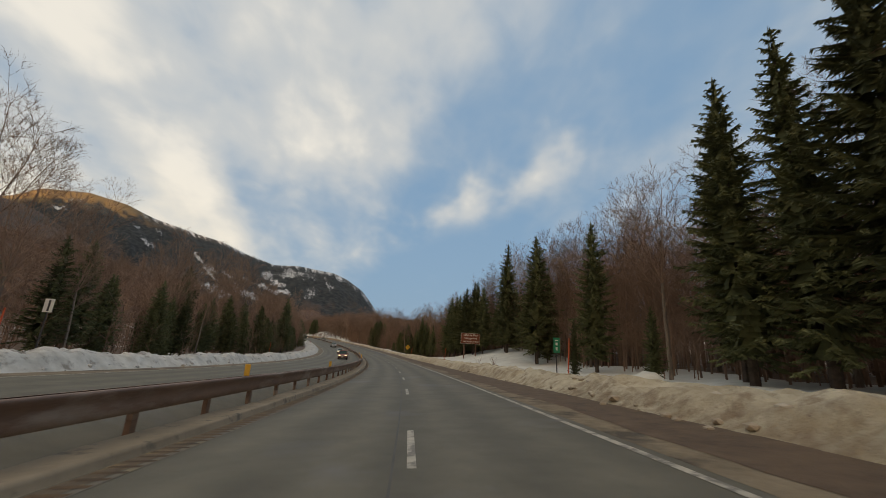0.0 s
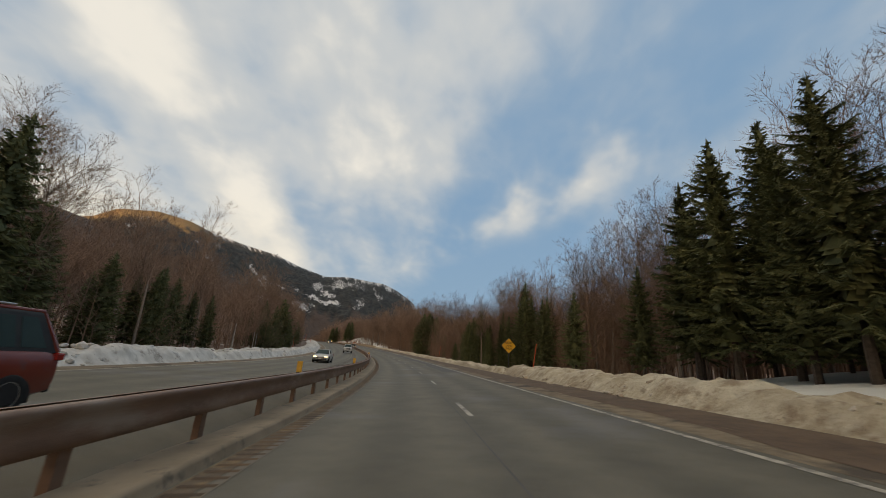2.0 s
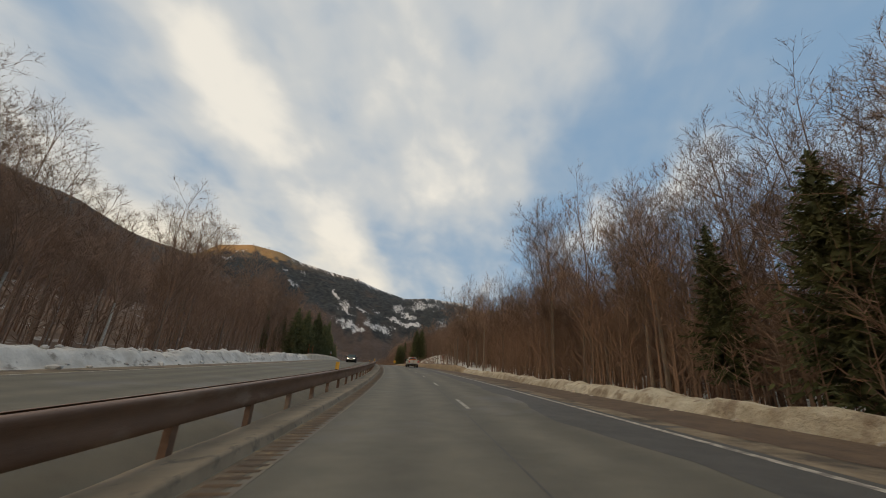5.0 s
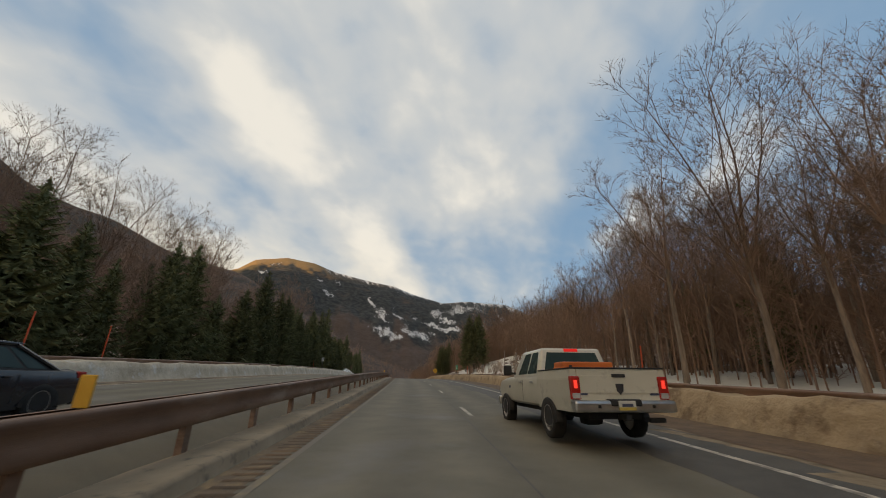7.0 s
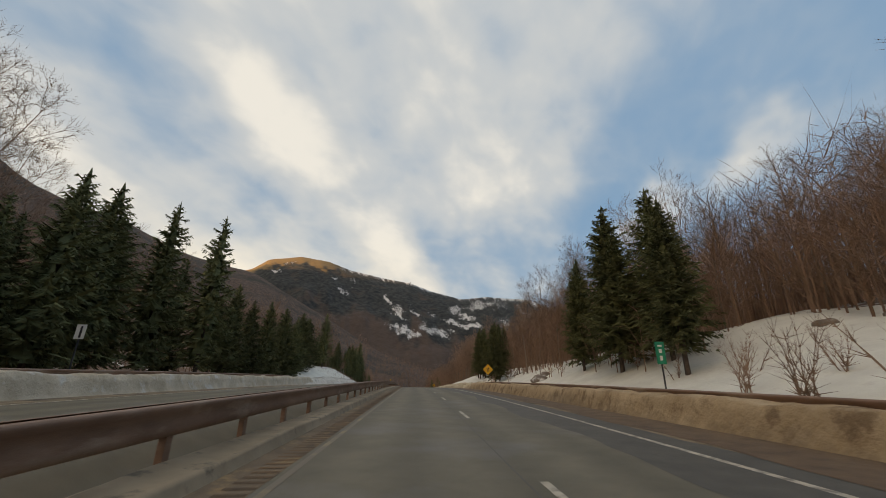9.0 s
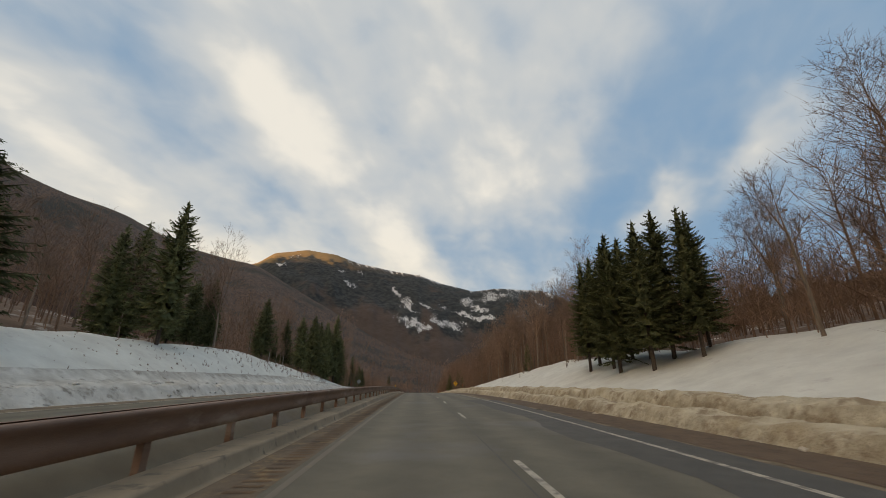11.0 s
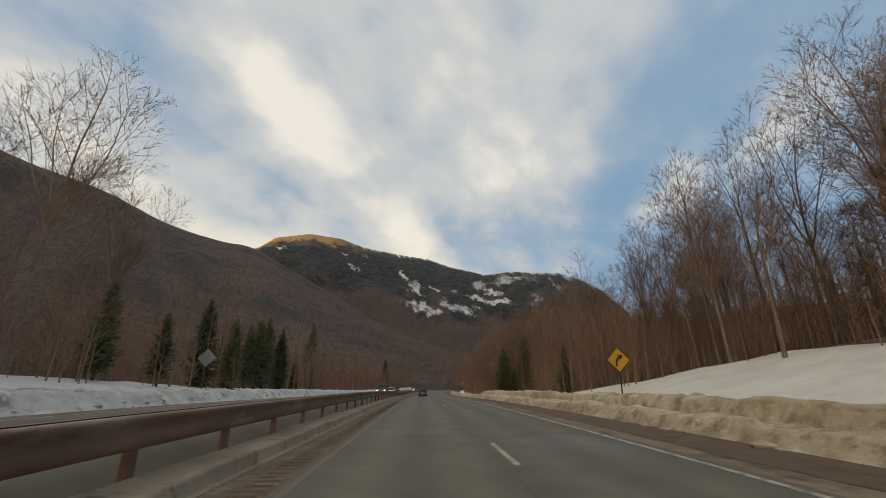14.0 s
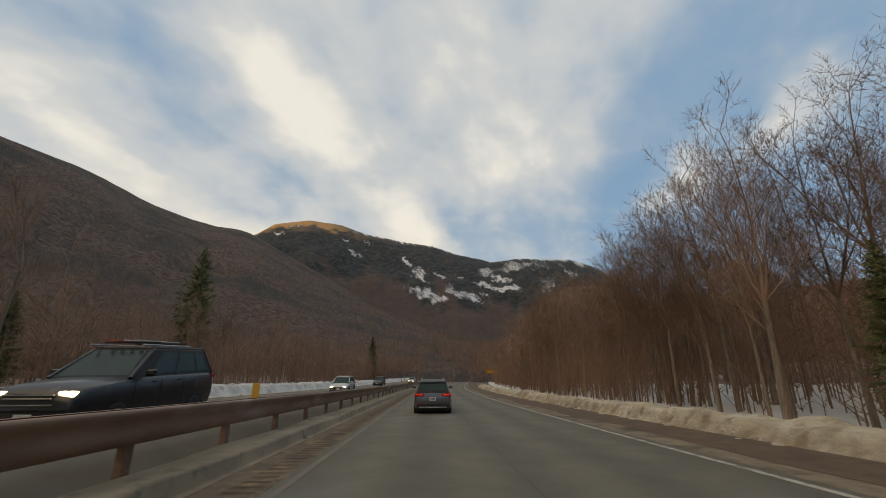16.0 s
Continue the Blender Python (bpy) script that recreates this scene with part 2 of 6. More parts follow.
def tracked(m):
    """Wheel tracks: paler, salt-dried bands along the lanes, from the mesh's own across layer."""
    n, k = m.node_tree.nodes, m.node_tree.links.new
    b = n["Principled BSDF"]
    old = b.inputs["Base Color"].links[0].from_socket
    at, wave, mr, mx = n.new("ShaderNodeAttribute"), n.new("ShaderNodeMath"), n.new("ShaderNodeMapRange"), n.new("ShaderNodeHueSaturation")
    at.attribute_name = "across"
    wave.operation = "COSINE"
    k(at.outputs["Fac"], wave.inputs[0])
    mr.inputs["From Min"].default_value, mr.inputs["From Max"].default_value = -1, 1
    mr.inputs["To Min"].default_value, mr.inputs["To Max"].default_value = 0.86, 1.12
    k(wave.outputs[0], mr.inputs["Value"]), k(mr.outputs[0], mx.inputs["Value"]), k(old, mx.inputs["Color"])
    k(mx.outputs[0], b.inputs["Base Color"])


tracked(ASPHALT)


# ---- the road's line: heading and grade in degrees along it ----
LINE = (
    (-200, 12.0, -2.5), (-90, 7.0, -2.3), (0, 0.0, -1.7), (30, -2.76, -1.14), (60, -5.5, -0.44), (90, -8.51, 0.28), (120, -11.8, 1.03),
    (150, -15.22, 1.67), (180, -18.52, 2.17), (210, -21.5, 2.45), (240, -23.96, 2.48), (270, -25.74, 2.17), (300, -26.91, 1.59),
    (330, -27.67, 0.96), (360, -28.23, 0.39), (390, -28.71, -0.22), (420, -29.17, -0.87), (450, -29.6, -1.5), (480, -29.89, -2.11),
    (510, -29.99, -2.79), (552, -30.3, -3.5), (600, -28.5, -2.9), (660, -23.0, -2.2), (760, -12.0, -1.2), (1000, 0.0, 0.0))
SS = np.arange(-200, 1001, 1.0)
_h = np.radians(np.interp(SS, [r[0] for r in LINE], [r[1] for r in LINE]))
_g = np.tan(np.radians(np.interp(SS, [r[0] for r in LINE], [r[2] for r in LINE])))


def _run(v):
    c = np.concatenate([[0], np.cumsum((v[1:] + v[:-1]) / 2)])
    return c - c[200]


# the road leans into its bend, in degrees; the lean ends at the median and behind the shoulder
BANK = ((-200, 2.5), (0, 3.3), (40, 3.8), (150, 3.9), (190, 3.5), (230, 2.2), (270, 1.1), (330, 0.7), (400, 0.2), (440, 0.0), (1000, 0.0))
# the median rail swings away from the lane where the inner shoulder widens
WIDER = ((-200, 0.75), (150, 0.75), (230, 0.62), (300, 0.36), (400, 0.0), (1000, 0.0))
LX, LY, LZ = _run(np.sin(_h)), _run(np.cos(_h)), _run(_g)


def line(s):
    """Centre of the driven lane at s metres: x, y, z, heading."""
    return np.interp(s, SS, LX), np.interp(s, SS, LY), np.interp(s, SS, LZ), np.interp(s, SS, _h)


def lean_of(s):
    return np.interp(s, [b[0] for b in BANK], [b[1] for b in BANK])


def inset(s):
    return np.interp(s, [w[0] for w in WIDER], [w[1] for w in WIDER])


def spot(s, u, dz=0.0):
    x, y, z, h = line(s)
    tilt = np.tan(np.radians(lean_of(s))) * np.clip(u, -5.2, 10.0)
    return np.stack(np.broadcast_arrays(x + u * np.cos(h), y - u * np.sin(h), z + tilt + dz), -1)


def along(s, u, dz=0.0, turn=0.0):
    """Pose at s, u: local +y runs with the road, +x to its right. turn: degrees to the left."""
    x, y, z = spot(s, u, dz)
    return pose(x, y, z, 0, 0, -math.degrees(line(s)[3]) + turn)


def smooth(x):
    x = np.clip(x, 0, 1)
    return x * x * (3 - 2 * x)


def waves(x, y, seed=0.0):
    """Cheap rolling noise, about -1 to 1."""
    return (np.sin(x * 0.9 + seed) * np.cos(y * 1.1 - seed * 2) + 0.6 * np.sin(x * 2.3 + y * 1.7 + seed * 3) + 0.4 * np.cos(x * 4.1 - y * 3.7 + seed) + 0.25 * np.sin(x * 8.3 + y * 7.9 + seed * 5)) / 2.0


LATTICE = np.random.RandomState(7).rand(256, 256)


def lumps(x, y):
    """Smooth value noise, 0 to 1."""
    xi, yi = np.floor(x).astype(int), np.floor(y).astype(int)
    fx, fy = smooth(x - xi), smooth(y - yi)
    g = lambda i, j: LATTICE[(xi + i) % 256, (yi + j) % 256]
    return (g(0, 0) * (1 - fx) + g(1, 0) * fx) * (1 - fy) + (g(0, 1) * (1 - fx) + g(1, 1) * fx) * fy


def fractal(x, y, octaves=4):
    return sum(lumps(x * 2.03 ** i + 17 * i, y * 2.03 ** i + 9 * i) / 2 ** i for i in range(octaves)) / (2 - 0.5 ** (octaves - 1))


# height of the cutting beside the road, and how steeply the land goes on behind it
RIGHT = ((-200, 0.5, 0.05), (0, 0.4, 0.05), (45, 0.8, 0.1), (62, 2.6, 0.2), (80, 2.2, 0.2), (100, 0.2, 0.1), (125, -1.3, 0.06), (236, -0.9, 0.1), (262, 0.3, 0.14), (290, 0.7, 0.14),
         (316, 1.2, 0.2), (332, 3.2, 0.22), (345, 4.2, 0.22), (380, 3.4, 0.2), (420, 3.4, 0.2), (450, 4.0, 0.2), (485, 3.2, 0.18), (512, 2.5, 0.16), (530, 1.2, 0.14), (545, -0.6, 0.12), (600, -0.9, 0.12), (1000, 0, 0.1))
LEFT = ((-200, 0.2, 0.14), (100, 0.2, 0.15), (200, 0.2, 0.2), (260, 0.2, 0.3), (380, 0.2, 0.34), (405, 3.6, 0.34), (440, 4.6, 0.24), (470, 3.4, 0.14), (500, 2.0, 0.08), (520, 1.2, 0.06), (548, 0.4, 0.04), (1000, 0, 0.02))
FAR_SIDE = 0.42  # the opposite carriageway lies a little higher


def land(s, u):
    """Height of the ground over the driven lane."""
    s, u = np.broadcast_arrays(np.asarray(s, float), np.asarray(u, float))
    a, b = (np.interp(s, [r[0] for r in RIGHT], [r[i] for r in RIGHT]) for i in (1, 2))
    c, d = (np.interp(s, [r[0] for r in LEFT], [r[i] for r in LEFT]) for i in (1, 2))
    right = a * smooth((u - 9.5) / 13) + b * np.clip(u - 20, 0, 60)
    left = FAR_SIDE + c * smooth((-u - 15) / 9) + d * np.clip(-u - 27, 0, 120)
    rough = waves(s * 0.13, u * 0.17, 1.3) * 0.35 * smooth((np.abs(u + 4) - 15) / 8)
    return np.where(u > 0, right, left) * np.where(np.abs(u + 4.2) < 8, 0, 1) - 0.06 + rough


def mesh_object(name, verts, faces, mat, parent=None, smooth_shade=False):
    me = bpy.data.meshes.new(name)
    me.from_pydata([tuple(map(float, v)) for v in verts], [], [tuple(f) for f in faces])
    if mat:
        me.materials.append(mat)
    if smooth_shade:
        me.polygons.foreach_set("use_smooth", [True] * len(me.polygons))
    ob = new(name, me)
    if parent:
        ob.parent = parent
    return ob


def sheet(name, ss, us, height, mat, smooth_shade=True):
    """A grid that follows the road: height(s, u) is metres over the driven lane."""
    S, U = np.meshgrid(ss, us, indexing="ij")
    v = spot(S, U, height(S, U)).reshape(-1, 3)
    w = len(us)
    f = [(i * w + j, i * w + j + 1, (i + 1) * w + j + 1, (i + 1) * w + j) for i in range(len(ss) - 1) for j in range(w - 1)]
    return mesh_object(name, v, [g[::-1] for g in f], mat, None, smooth_shade)


def steps(a, b, d):
    return np.linspace(a, b, max(2, int(round((b - a) / d)) + 1))


# ---- ground, road ----
S0, S1 = -160, 940
ground = sheet("ground", steps(S0, S1, 4), np.array([-230, -170, -140, -110, -85, -65, -50, -42, -36, -31, -27, -24, -21, -18, -16, -14, -10, -4, 3, 8, 9.5, 11, 12.5, 14, 16, 18, 20, 22, 24, 27, 31, 36, 42, 50, 60, 75, 95, 120, 150, 230]), lambda s, u: np.where(np.abs(u) > 200, -45, land(s, u)), LEAF_FLOOR)
tagged(ground, "forest floor with patchy old snow and brown leaves", "ground", kind="structure")
plain = mesh_object("ground_plain", [(x * 5200, y * 5200 + 300, -40) for x, y in ((-1, -1), (1, -1), (1, 1), (-1, 1))], [(0, 1, 2, 3)], LEAF_FLOOR)
tagged(plain, "wooded land that reaches the horizon", "ground", kind="structure")
ROAD_U = np.linspace(-3.4, 8.3, 24)


def lay_tracks(ob, us, first, lane):
    phase = np.tile((us - first) / (lane / 2) * 2 * math.pi + math.pi, len(ob.data.vertices) // len(us))
    ob.data.attributes.new("across", "FLOAT", "POINT").data.foreach_set("value", phase.astype(np.float32))


road = sheet("road", steps(S0, S1, 4), ROAD_U, lambda s, u: 0 * s, ASPHALT)
tagged(road, "grey salt-stained asphalt of the two driven lanes", "road", kind="structure")
lay_tracks(road, ROAD_U, -1.95, 3.5)
FAR_U = np.linspace(-14.6, -5.0, 19)
far_road = sheet("road_far", steps(S0, S1, 4), FAR_U, lambda s, u: FAR_SIDE + 0 * s, ASPHALT)
tagged(far_road, "grey salt-stained asphalt of the opposite carriageway", "road", kind="structure")
lay_tracks(far_road, FAR_U, -12.8, 3.2)


def ribbon(name, u0, u1, mat, label, category, s0=S0, s1=S1, lift=0.004, d=5.0, base=0.0, swing=(0, 0)):
    """A flat strip; swing: how far its two edges follow the median rail."""
    ss = steps(s0, s1, d)
    ob = sheet(name, ss, np.array([u0, u1]), lambda s, u: base + lift + 0 * s, mat)
    if any(swing):
        us = np.stack([u0 + swing[0] * inset(ss), u1 + swing[1] * inset(ss)], -1)
        ob.data.vertices.foreach_set("co", spot(ss[:, None], us, base + lift).reshape(-1).astype(np.float32))
    return tagged(ob, label, category, kind="structure")


ribbon("shoulder_far_grit", -14.6, -12.9, GRIT, "tan salted grit on the far shoulder", "shoulder", base=FAR_SIDE)
ribbon("shoulder_grit", 5.5, 6.7, GRIT, "tan salted grit strip on the shoulder", "shoulder", lift=0.003)
ribbon("shoulder_mud", 6.6, 8.3, MUD, "dark wet mud strip along the snow bank", "shoulder", lift=0.007)


def ragged(name, u0, u1, mat, label, category, s0, s1, lift, seed, sway):
    """A strip along the road whose edges wander."""
    ss = steps(s0, s1, 1.0)
    ob = sheet(name, ss, np.array([0.0, 1.0]), lambda s, u: lift + 0 * s, mat)
    e0, e1 = u0 + sway * waves(ss * 0.22, ss * 0.05, seed), u1 + sway * 0.4 * waves(ss * 0.3, ss * 0.07, seed + 2)
    ob.data.vertices.foreach_set("co", spot(np.repeat(ss, 2), np.stack([e0, e1], -1).reshape(-1), lift).reshape(-1).astype(np.float32))
    return tagged(ob, label, category, kind="structure")


ragged("lane_patch", 3.9, 6.1, FRESH, "darker resurfaced strip along the edge line", "road", 110, 420, 0.003, 0.5, 0.45)
ragged("shoulder_slush", 6.2, 6.7, MUD, "thin tongue of dark mud on the shoulder grit", "shoulder", -60, 700, 0.009, 2.5, 0.35)
ribbon("edge_line_right", 5.16, 5.31, WHITE_PAINT, "worn white edge line", "road marking", lift=0.006)
ribbon("edge_line_left", -2.08, -1.96, YELLOW_PAINT, "worn yellow edge line", "road marking", lift=0.006)
ribbon("edge_line_far_left", -6.52, -6.38, YELLOW_PAINT, "worn yellow edge line of the opposite lanes", "road marking", lift=0.006, base=FAR_SIDE)
ribbon("edge_line_far_right", -12.85, -12.7, WHITE_PAINT, "worn white edge line of the opposite lanes", "road marking", lift=0.006, base=FAR_SIDE)
ribbon("seam", 1.41, 1.445, FRESH, "tarred seam between the lanes", "road", lift=0.003)

DASH = 11.35
for k in range(-8, 80):
    s = 5.7 + k * DASH
    if s + 3 > S1 or (505 < s and k % 3):
        continue
    d = sheet("lane_dash", steps(s, s + 2.9, 1.5), np.array([1.62, 1.75]), lambda a, b: 0.006 + 0 * a, WHITE_PAINT)
    tagged(d, "worn white lane dash", "road marking", "lane dashes", "structure")

ribbon("kerb_dirt", -3.2, -2.2, GUTTER, "dark gritty dirt along the median kerb", "dirt", lift=0.004, swing=(1, 0.1))
# rumble strips: short grooves across the shoulder, dirt-filled
for nm, ua, ub, base in (("rumble_strip", -2.72, -2.3, 0.0), ("rumble_strip_far", -6.1, -5.7, FAR_SIDE)):
    vv, ff = [], []
    for s in np.arange(-20, 620, 0.3):
        b = len(vv)
        k = 0.0 if base else 0.42 * inset(s)
        for p in (spot(s, ua + k, base + 0.009), spot(s, ub + k, base + 0.009), spot(s + 0.11, ub + k, base + 0.009), spot(s + 0.11, ua + k, base + 0.009)):
            vv.append(p)
        ff.append((b, b + 1, b + 2, b + 3))
    tagged(mesh_object(nm, vv, ff, material(nm, ((0.05, 0.036, 0.024), (0.17, 0.1, 0.045)), 0.8, 0.9)), "row of milled rumble grooves filled with dark and orange grit", "rumble strip", kind="stuff")

# the raised, grit-covered kerb in the median that carries the rail
def median_height(s, u):
    ridge = 0.22 * smooth((u + 5.15) / 0.25) * smooth((-3.2 - u) / 0.1)
    return np.where(u < -4.2, np.maximum(FAR_SIDE * smooth((-u - 4.2) / 0.8), 0) + ridge * 0.4, ridge) + 0.01 + (0.02 * waves(s * 0.9, u * 4, 0.4) + 0.08 * (fractal(s * 0.8, u * 2.5, 3) - 0.5)) * (ridge > 0.05)


def follow_rail(ob, ss, us, height):
    """Slides a median strip sideways with the rail; its outer edge stays."""
    S, U = np.meshgrid(ss, us, indexing="ij")
    V = U + inset(S) * np.clip((U + 5.3) / 1.0, 0, 1)
    ob.data.vertices.foreach_set("co", spot(S, V, height(S, U) - SAG * inset(S) * np.clip((U + 5.3) / 1.0, 0, 1)).reshape(-1).astype(np.float32))
    ob.data.update()


SAG = 0.1
gutter = sheet("median_gutter", steps(S0, S1, 3.0), np.array([-5.3, -5.1, -4.9, -4.6, -4.26]), median_height, ASPHALT)
follow_rail(gutter, steps(S0, S1, 3.0), np.array([-5.3, -5.1, -4.9, -4.6, -4.26]), median_height)
tagged(gutter, "grey asphalt edge of the opposite lanes", "road", kind="structure")
lay_tracks(gutter, np.array([-5.3, -5.1, -4.9, -4.6, -4.26]), -4.9, 3.2)
median = sheet("median", steps(S0, S1, 1.5), np.array([-4.3, -4.0, -3.7, -3.4, -3.3, -3.27, -3.22, -3.19, -3.1]), median_height, KERB)
follow_rail(median, steps(S0, S1, 1.5), np.array([-4.3, -4.0, -3.7, -3.4, -3.3, -3.27, -3.22, -3.19, -3.1]), median_height)
tagged(median, "raised grit-covered median kerb under the rail", "median", kind="structure")


# ---- snow banks ----
def bank(name, u0, u1, side, peak, s0, s1, mat, label, base=0.0, seed=0.0, lump=0.28, grime=0.3, rough=1.0):
    us = np.linspace(u0, u1, 17)
    lo, hi = min(u0, u1), max(u0, u1)

    def height(s, u):
        a = (u - lo) / (hi - lo)
        if side < 0:
            a = 1 - a
        form = smooth(a / 0.22) * (1 - 0.55 * smooth((a - 0.5) / 0.5))
        bumps = 1 + lump * (waves(s * 0.35, u * 0.8, seed) + 0.6 * waves(s * 1.3, u * 1.9, seed + 1))
        ends = smooth((s - s0) / 6) * smooth((s1 - s) / 6)
        back = np.maximum(land(s, u) - base, 0) * smooth((a - 0.4) / 0.6)
        return base + peak * form * bumps * ends + back - 0.03 + (0.3 * (fractal(s * 0.9 + seed * 7, u * 1.2, 3) - 0.5) + 0.16 * (lumps(s * 3.1, u * 3.3 + seed * 5) - 0.5)) * form * rough
    ss = steps(s0, s1, 0.45)
    ob = sheet(name, ss, us, height, mat)
    a = np.linspace(0, 1, 17)
    dirt = np.tile(1.0 - smooth((a - 0.02) / grime), len(ss)) + 0.25 * np.repeat(waves(ss * 0.21, ss * 0, seed), 17)
    ob.data.attributes.new("dirt", "FLOAT", "POINT").data.foreach_set("value", dirt.astype(np.float32))
    return tagged(ob, label, "snow bank", kind="structure")


bank("snow_bank", 8.0, 12.2, 1, 0.6, -60, 112, BANK_SNOW, "ploughed sand-stained snow bank along the shoulder", seed=0.3, lump=0.2, grime=0.6, rough=2.0)
bank("snow_bank_low", 8.0, 10.0, 1, 0.42, 104, 246, BANK_SNOW, "low ploughed brown-stained snow bank along the shoulder", seed=1.2, lump=0.2, grime=0.6, rough=1.2)
bank("snow_bank_second", 8.0, 10.2, 1, 0.5, 372, 640, BANK_SNOW, "ploughed sand-stained snow bank along the shoulder", seed=2.1, lump=0.16, grime=0.75, rough=1.1)
bank("snow_bank_upper", 9.7, 12.6, 1, 0.95, 376, 560, BANK_SNOW, "older stained snow ridge above the ploughed bank", seed=2.9, lump=0.12, grime=0.8, rough=1.1)
bank("snow_bank_far", -18.5, -14.2, -1, 0.78, -60, 262, FAR_SNOW, "white lumpy snow bank beside the opposite lanes", FAR_SIDE, 4.0)
bank("snow_bank_far_second", -18.5, -14.2, -1, 0.8, 372, 700, FAR_SNOW, "white lumpy snow bank beside the opposite lanes", FAR_SIDE, 5.0, 0.14, rough=0.6)
bank("snow_wall", 7.9, 9.6, 1, 0.85, 236, 384, DIRTY_SNOW, "brown-stained packed snow against the guardrail", 0.0, 6.0, 0.08, rough=0.5)
bank("snow_wall_far", -16.6, -14.4, -1, 0.95, 252, 384, GREY_SNOW, "grey packed snow against the far guardrail", FAR_SIDE, 7.0, 0.08, rough=0.5)

# clean snow on the cutting slopes
def slope(name, us, s0, s1, label):
    ob = sheet(name, steps(s0, s1, 1.5), us, lambda s, u: land(s, u) + 0.22 * smooth((s - s0) / 8) * smooth((s1 - s) / 8) - 0.02 + 0.05 * waves(s * 0.6, u * 0.7, 3.0), SNOW)
    return tagged(ob, label, "snow", kind="structure")


slope("snow_slope_sign", np.linspace(10.5, 24, 14), -30, 108, "clean white snow on a roadside slope")
slope("snow_slope_boulders", np.linspace(9.3, 27, 18), 276, 392, "clean white snow on a rising roadside slope")
slope("snow_slope_cutting", np.linspace(10.5, 24.5, 16), 388, 524, "smooth white snow on the road cutting")
slope("snow_floor_woods", np.linspace(11.5, 36, 14), 104, 286, "old snow on the floor of the roadside woods")
slope("snow_floor_woods_second", np.linspace(11.5, 36, 14), 516, 760, "old snow on the floor of the roadside woods")
slope("snow_slope_far", np.linspace(-27, -16.5, 12), 388, 552, "white snow on the slope beyond the opposite lanes")


# ---- guardrails ----
def profile_sweep(ss, u, base, prof, name, mat, parent=None, swing=0.0):
    """Sweeps a closed profile of (across, up) along the road; swing 1 follows the median."""
    vv, ff, w = [], [], len(prof)
    for s in ss:
        for a, z in prof:
            vv.append(spot(s, u + a + swing * inset(s), base + z - swing * SAG * inset(s)))
    for i in range(len(ss) - 1):
        for j in range(w):
            ff.append((i * w + j, i * w + (j + 1) % w, (i + 1) * w + (j + 1) % w, (i + 1) * w + j))
    ff += [tuple(range(w)), tuple(reversed(range((len(ss) - 1) * w, len(ss) * w)))]
    return mesh_object(name, vv, ff, mat, parent)


def beam(side, top=0.86, tall=0.46):
    """W-beam section; side 1 bulges to the right."""
    shape = ((0.0, 0.0), (0.035, 0.012), (0.06, 0.045), (0.066, 0.09), (0.058, 0.14), (0.05, 0.185), (0.056, 0.225), (0.078, 0.265), (0.096, 0.3), (0.1, 0.325), (0.085, 0.35), (0.045, 0.36), (0.0, 0.358))
    outer = [(side * a, top - tall + z * tall / 0.36) for a, z in shape]
    return outer + [(side * (a - 0.012), z) for (a, _), (_, z) in zip(reversed(shape), reversed(outer))]


def box(name, sx, sy, sz, mat, parent=None, at=(0, 0, 0), bevel=0.0):
    bm = bmesh.new()
    bmesh.ops.create_cube(bm, size=1, matrix=Matrix.Translation((at[0], at[1], at[2])) @ Matrix.Diagonal((sx, sy, sz, 1)))
    if bevel:
        bmesh.ops.bevel(bm, geom=bm.edges[:], offset=bevel, segments=2, affect="EDGES")
    me = bpy.data.meshes.new(name)
    bm.to_mesh(me)
    bm.free()
    me.materials.append(mat)
    ob = new(name, me)
    ob.parent = parent
    return ob


def guardrail(label, u, base, s0, s1, sides, spacing=3.55, top=0.86, swing=0.0):
    rail = tagged(new("guardrail"), label, "guardrail")
    rail.matrix_world = Matrix.Translation([float(c) for c in spot(s0, u, base)])
    inv = rail.matrix_world.inverted()
    for sd in sides:
        b = profile_sweep(steps(s0, s1, 3.0), u + sd * 0.085, base, beam(sd, top), "rail_beam", RUST, rail, swing)
        b.matrix_parent_inverse = inv
        b.data.polygons.foreach_set("use_smooth", [True] * len(b.data.polygons))
        b.data.set_sharp_from_angle(angle=radians(50))
    first = box("post", 0.11, 0.16, top + 0.2, RUST, rail, (0, 0, 0), 0.0)
    me = first.data
    bpy.data.objects.remove(first)
    for s in np.arange(s0 + 1.0, s1, spacing):
        p = new("post", me)
        p.parent, p.matrix_parent_inverse = rail, inv
        p.matrix_basis = along(float(s), u + swing * float(inset(s)), base + (top - 0.2) / 2 - 0.02 - swing * SAG * float(inset(s)))
    return rail


guardrail("long rust-brown steel guardrail with beams on both faces", -4.15, 0.1, -70, 690, (1, -1), 2.75, 0.93, 1.0)
guardrail("rust-brown guardrail half buried in dirty snow", 9.0, 0.0, 250, 372, (-1,), 3.55, 0.98)
guardrail("rust-brown guardrail half buried in grey snow", -16.0, FAR_SIDE, 262, 372, (1,), 3.55, 1.1)


# ---- mountains ----
RAGGED = np.random.RandomState(12)


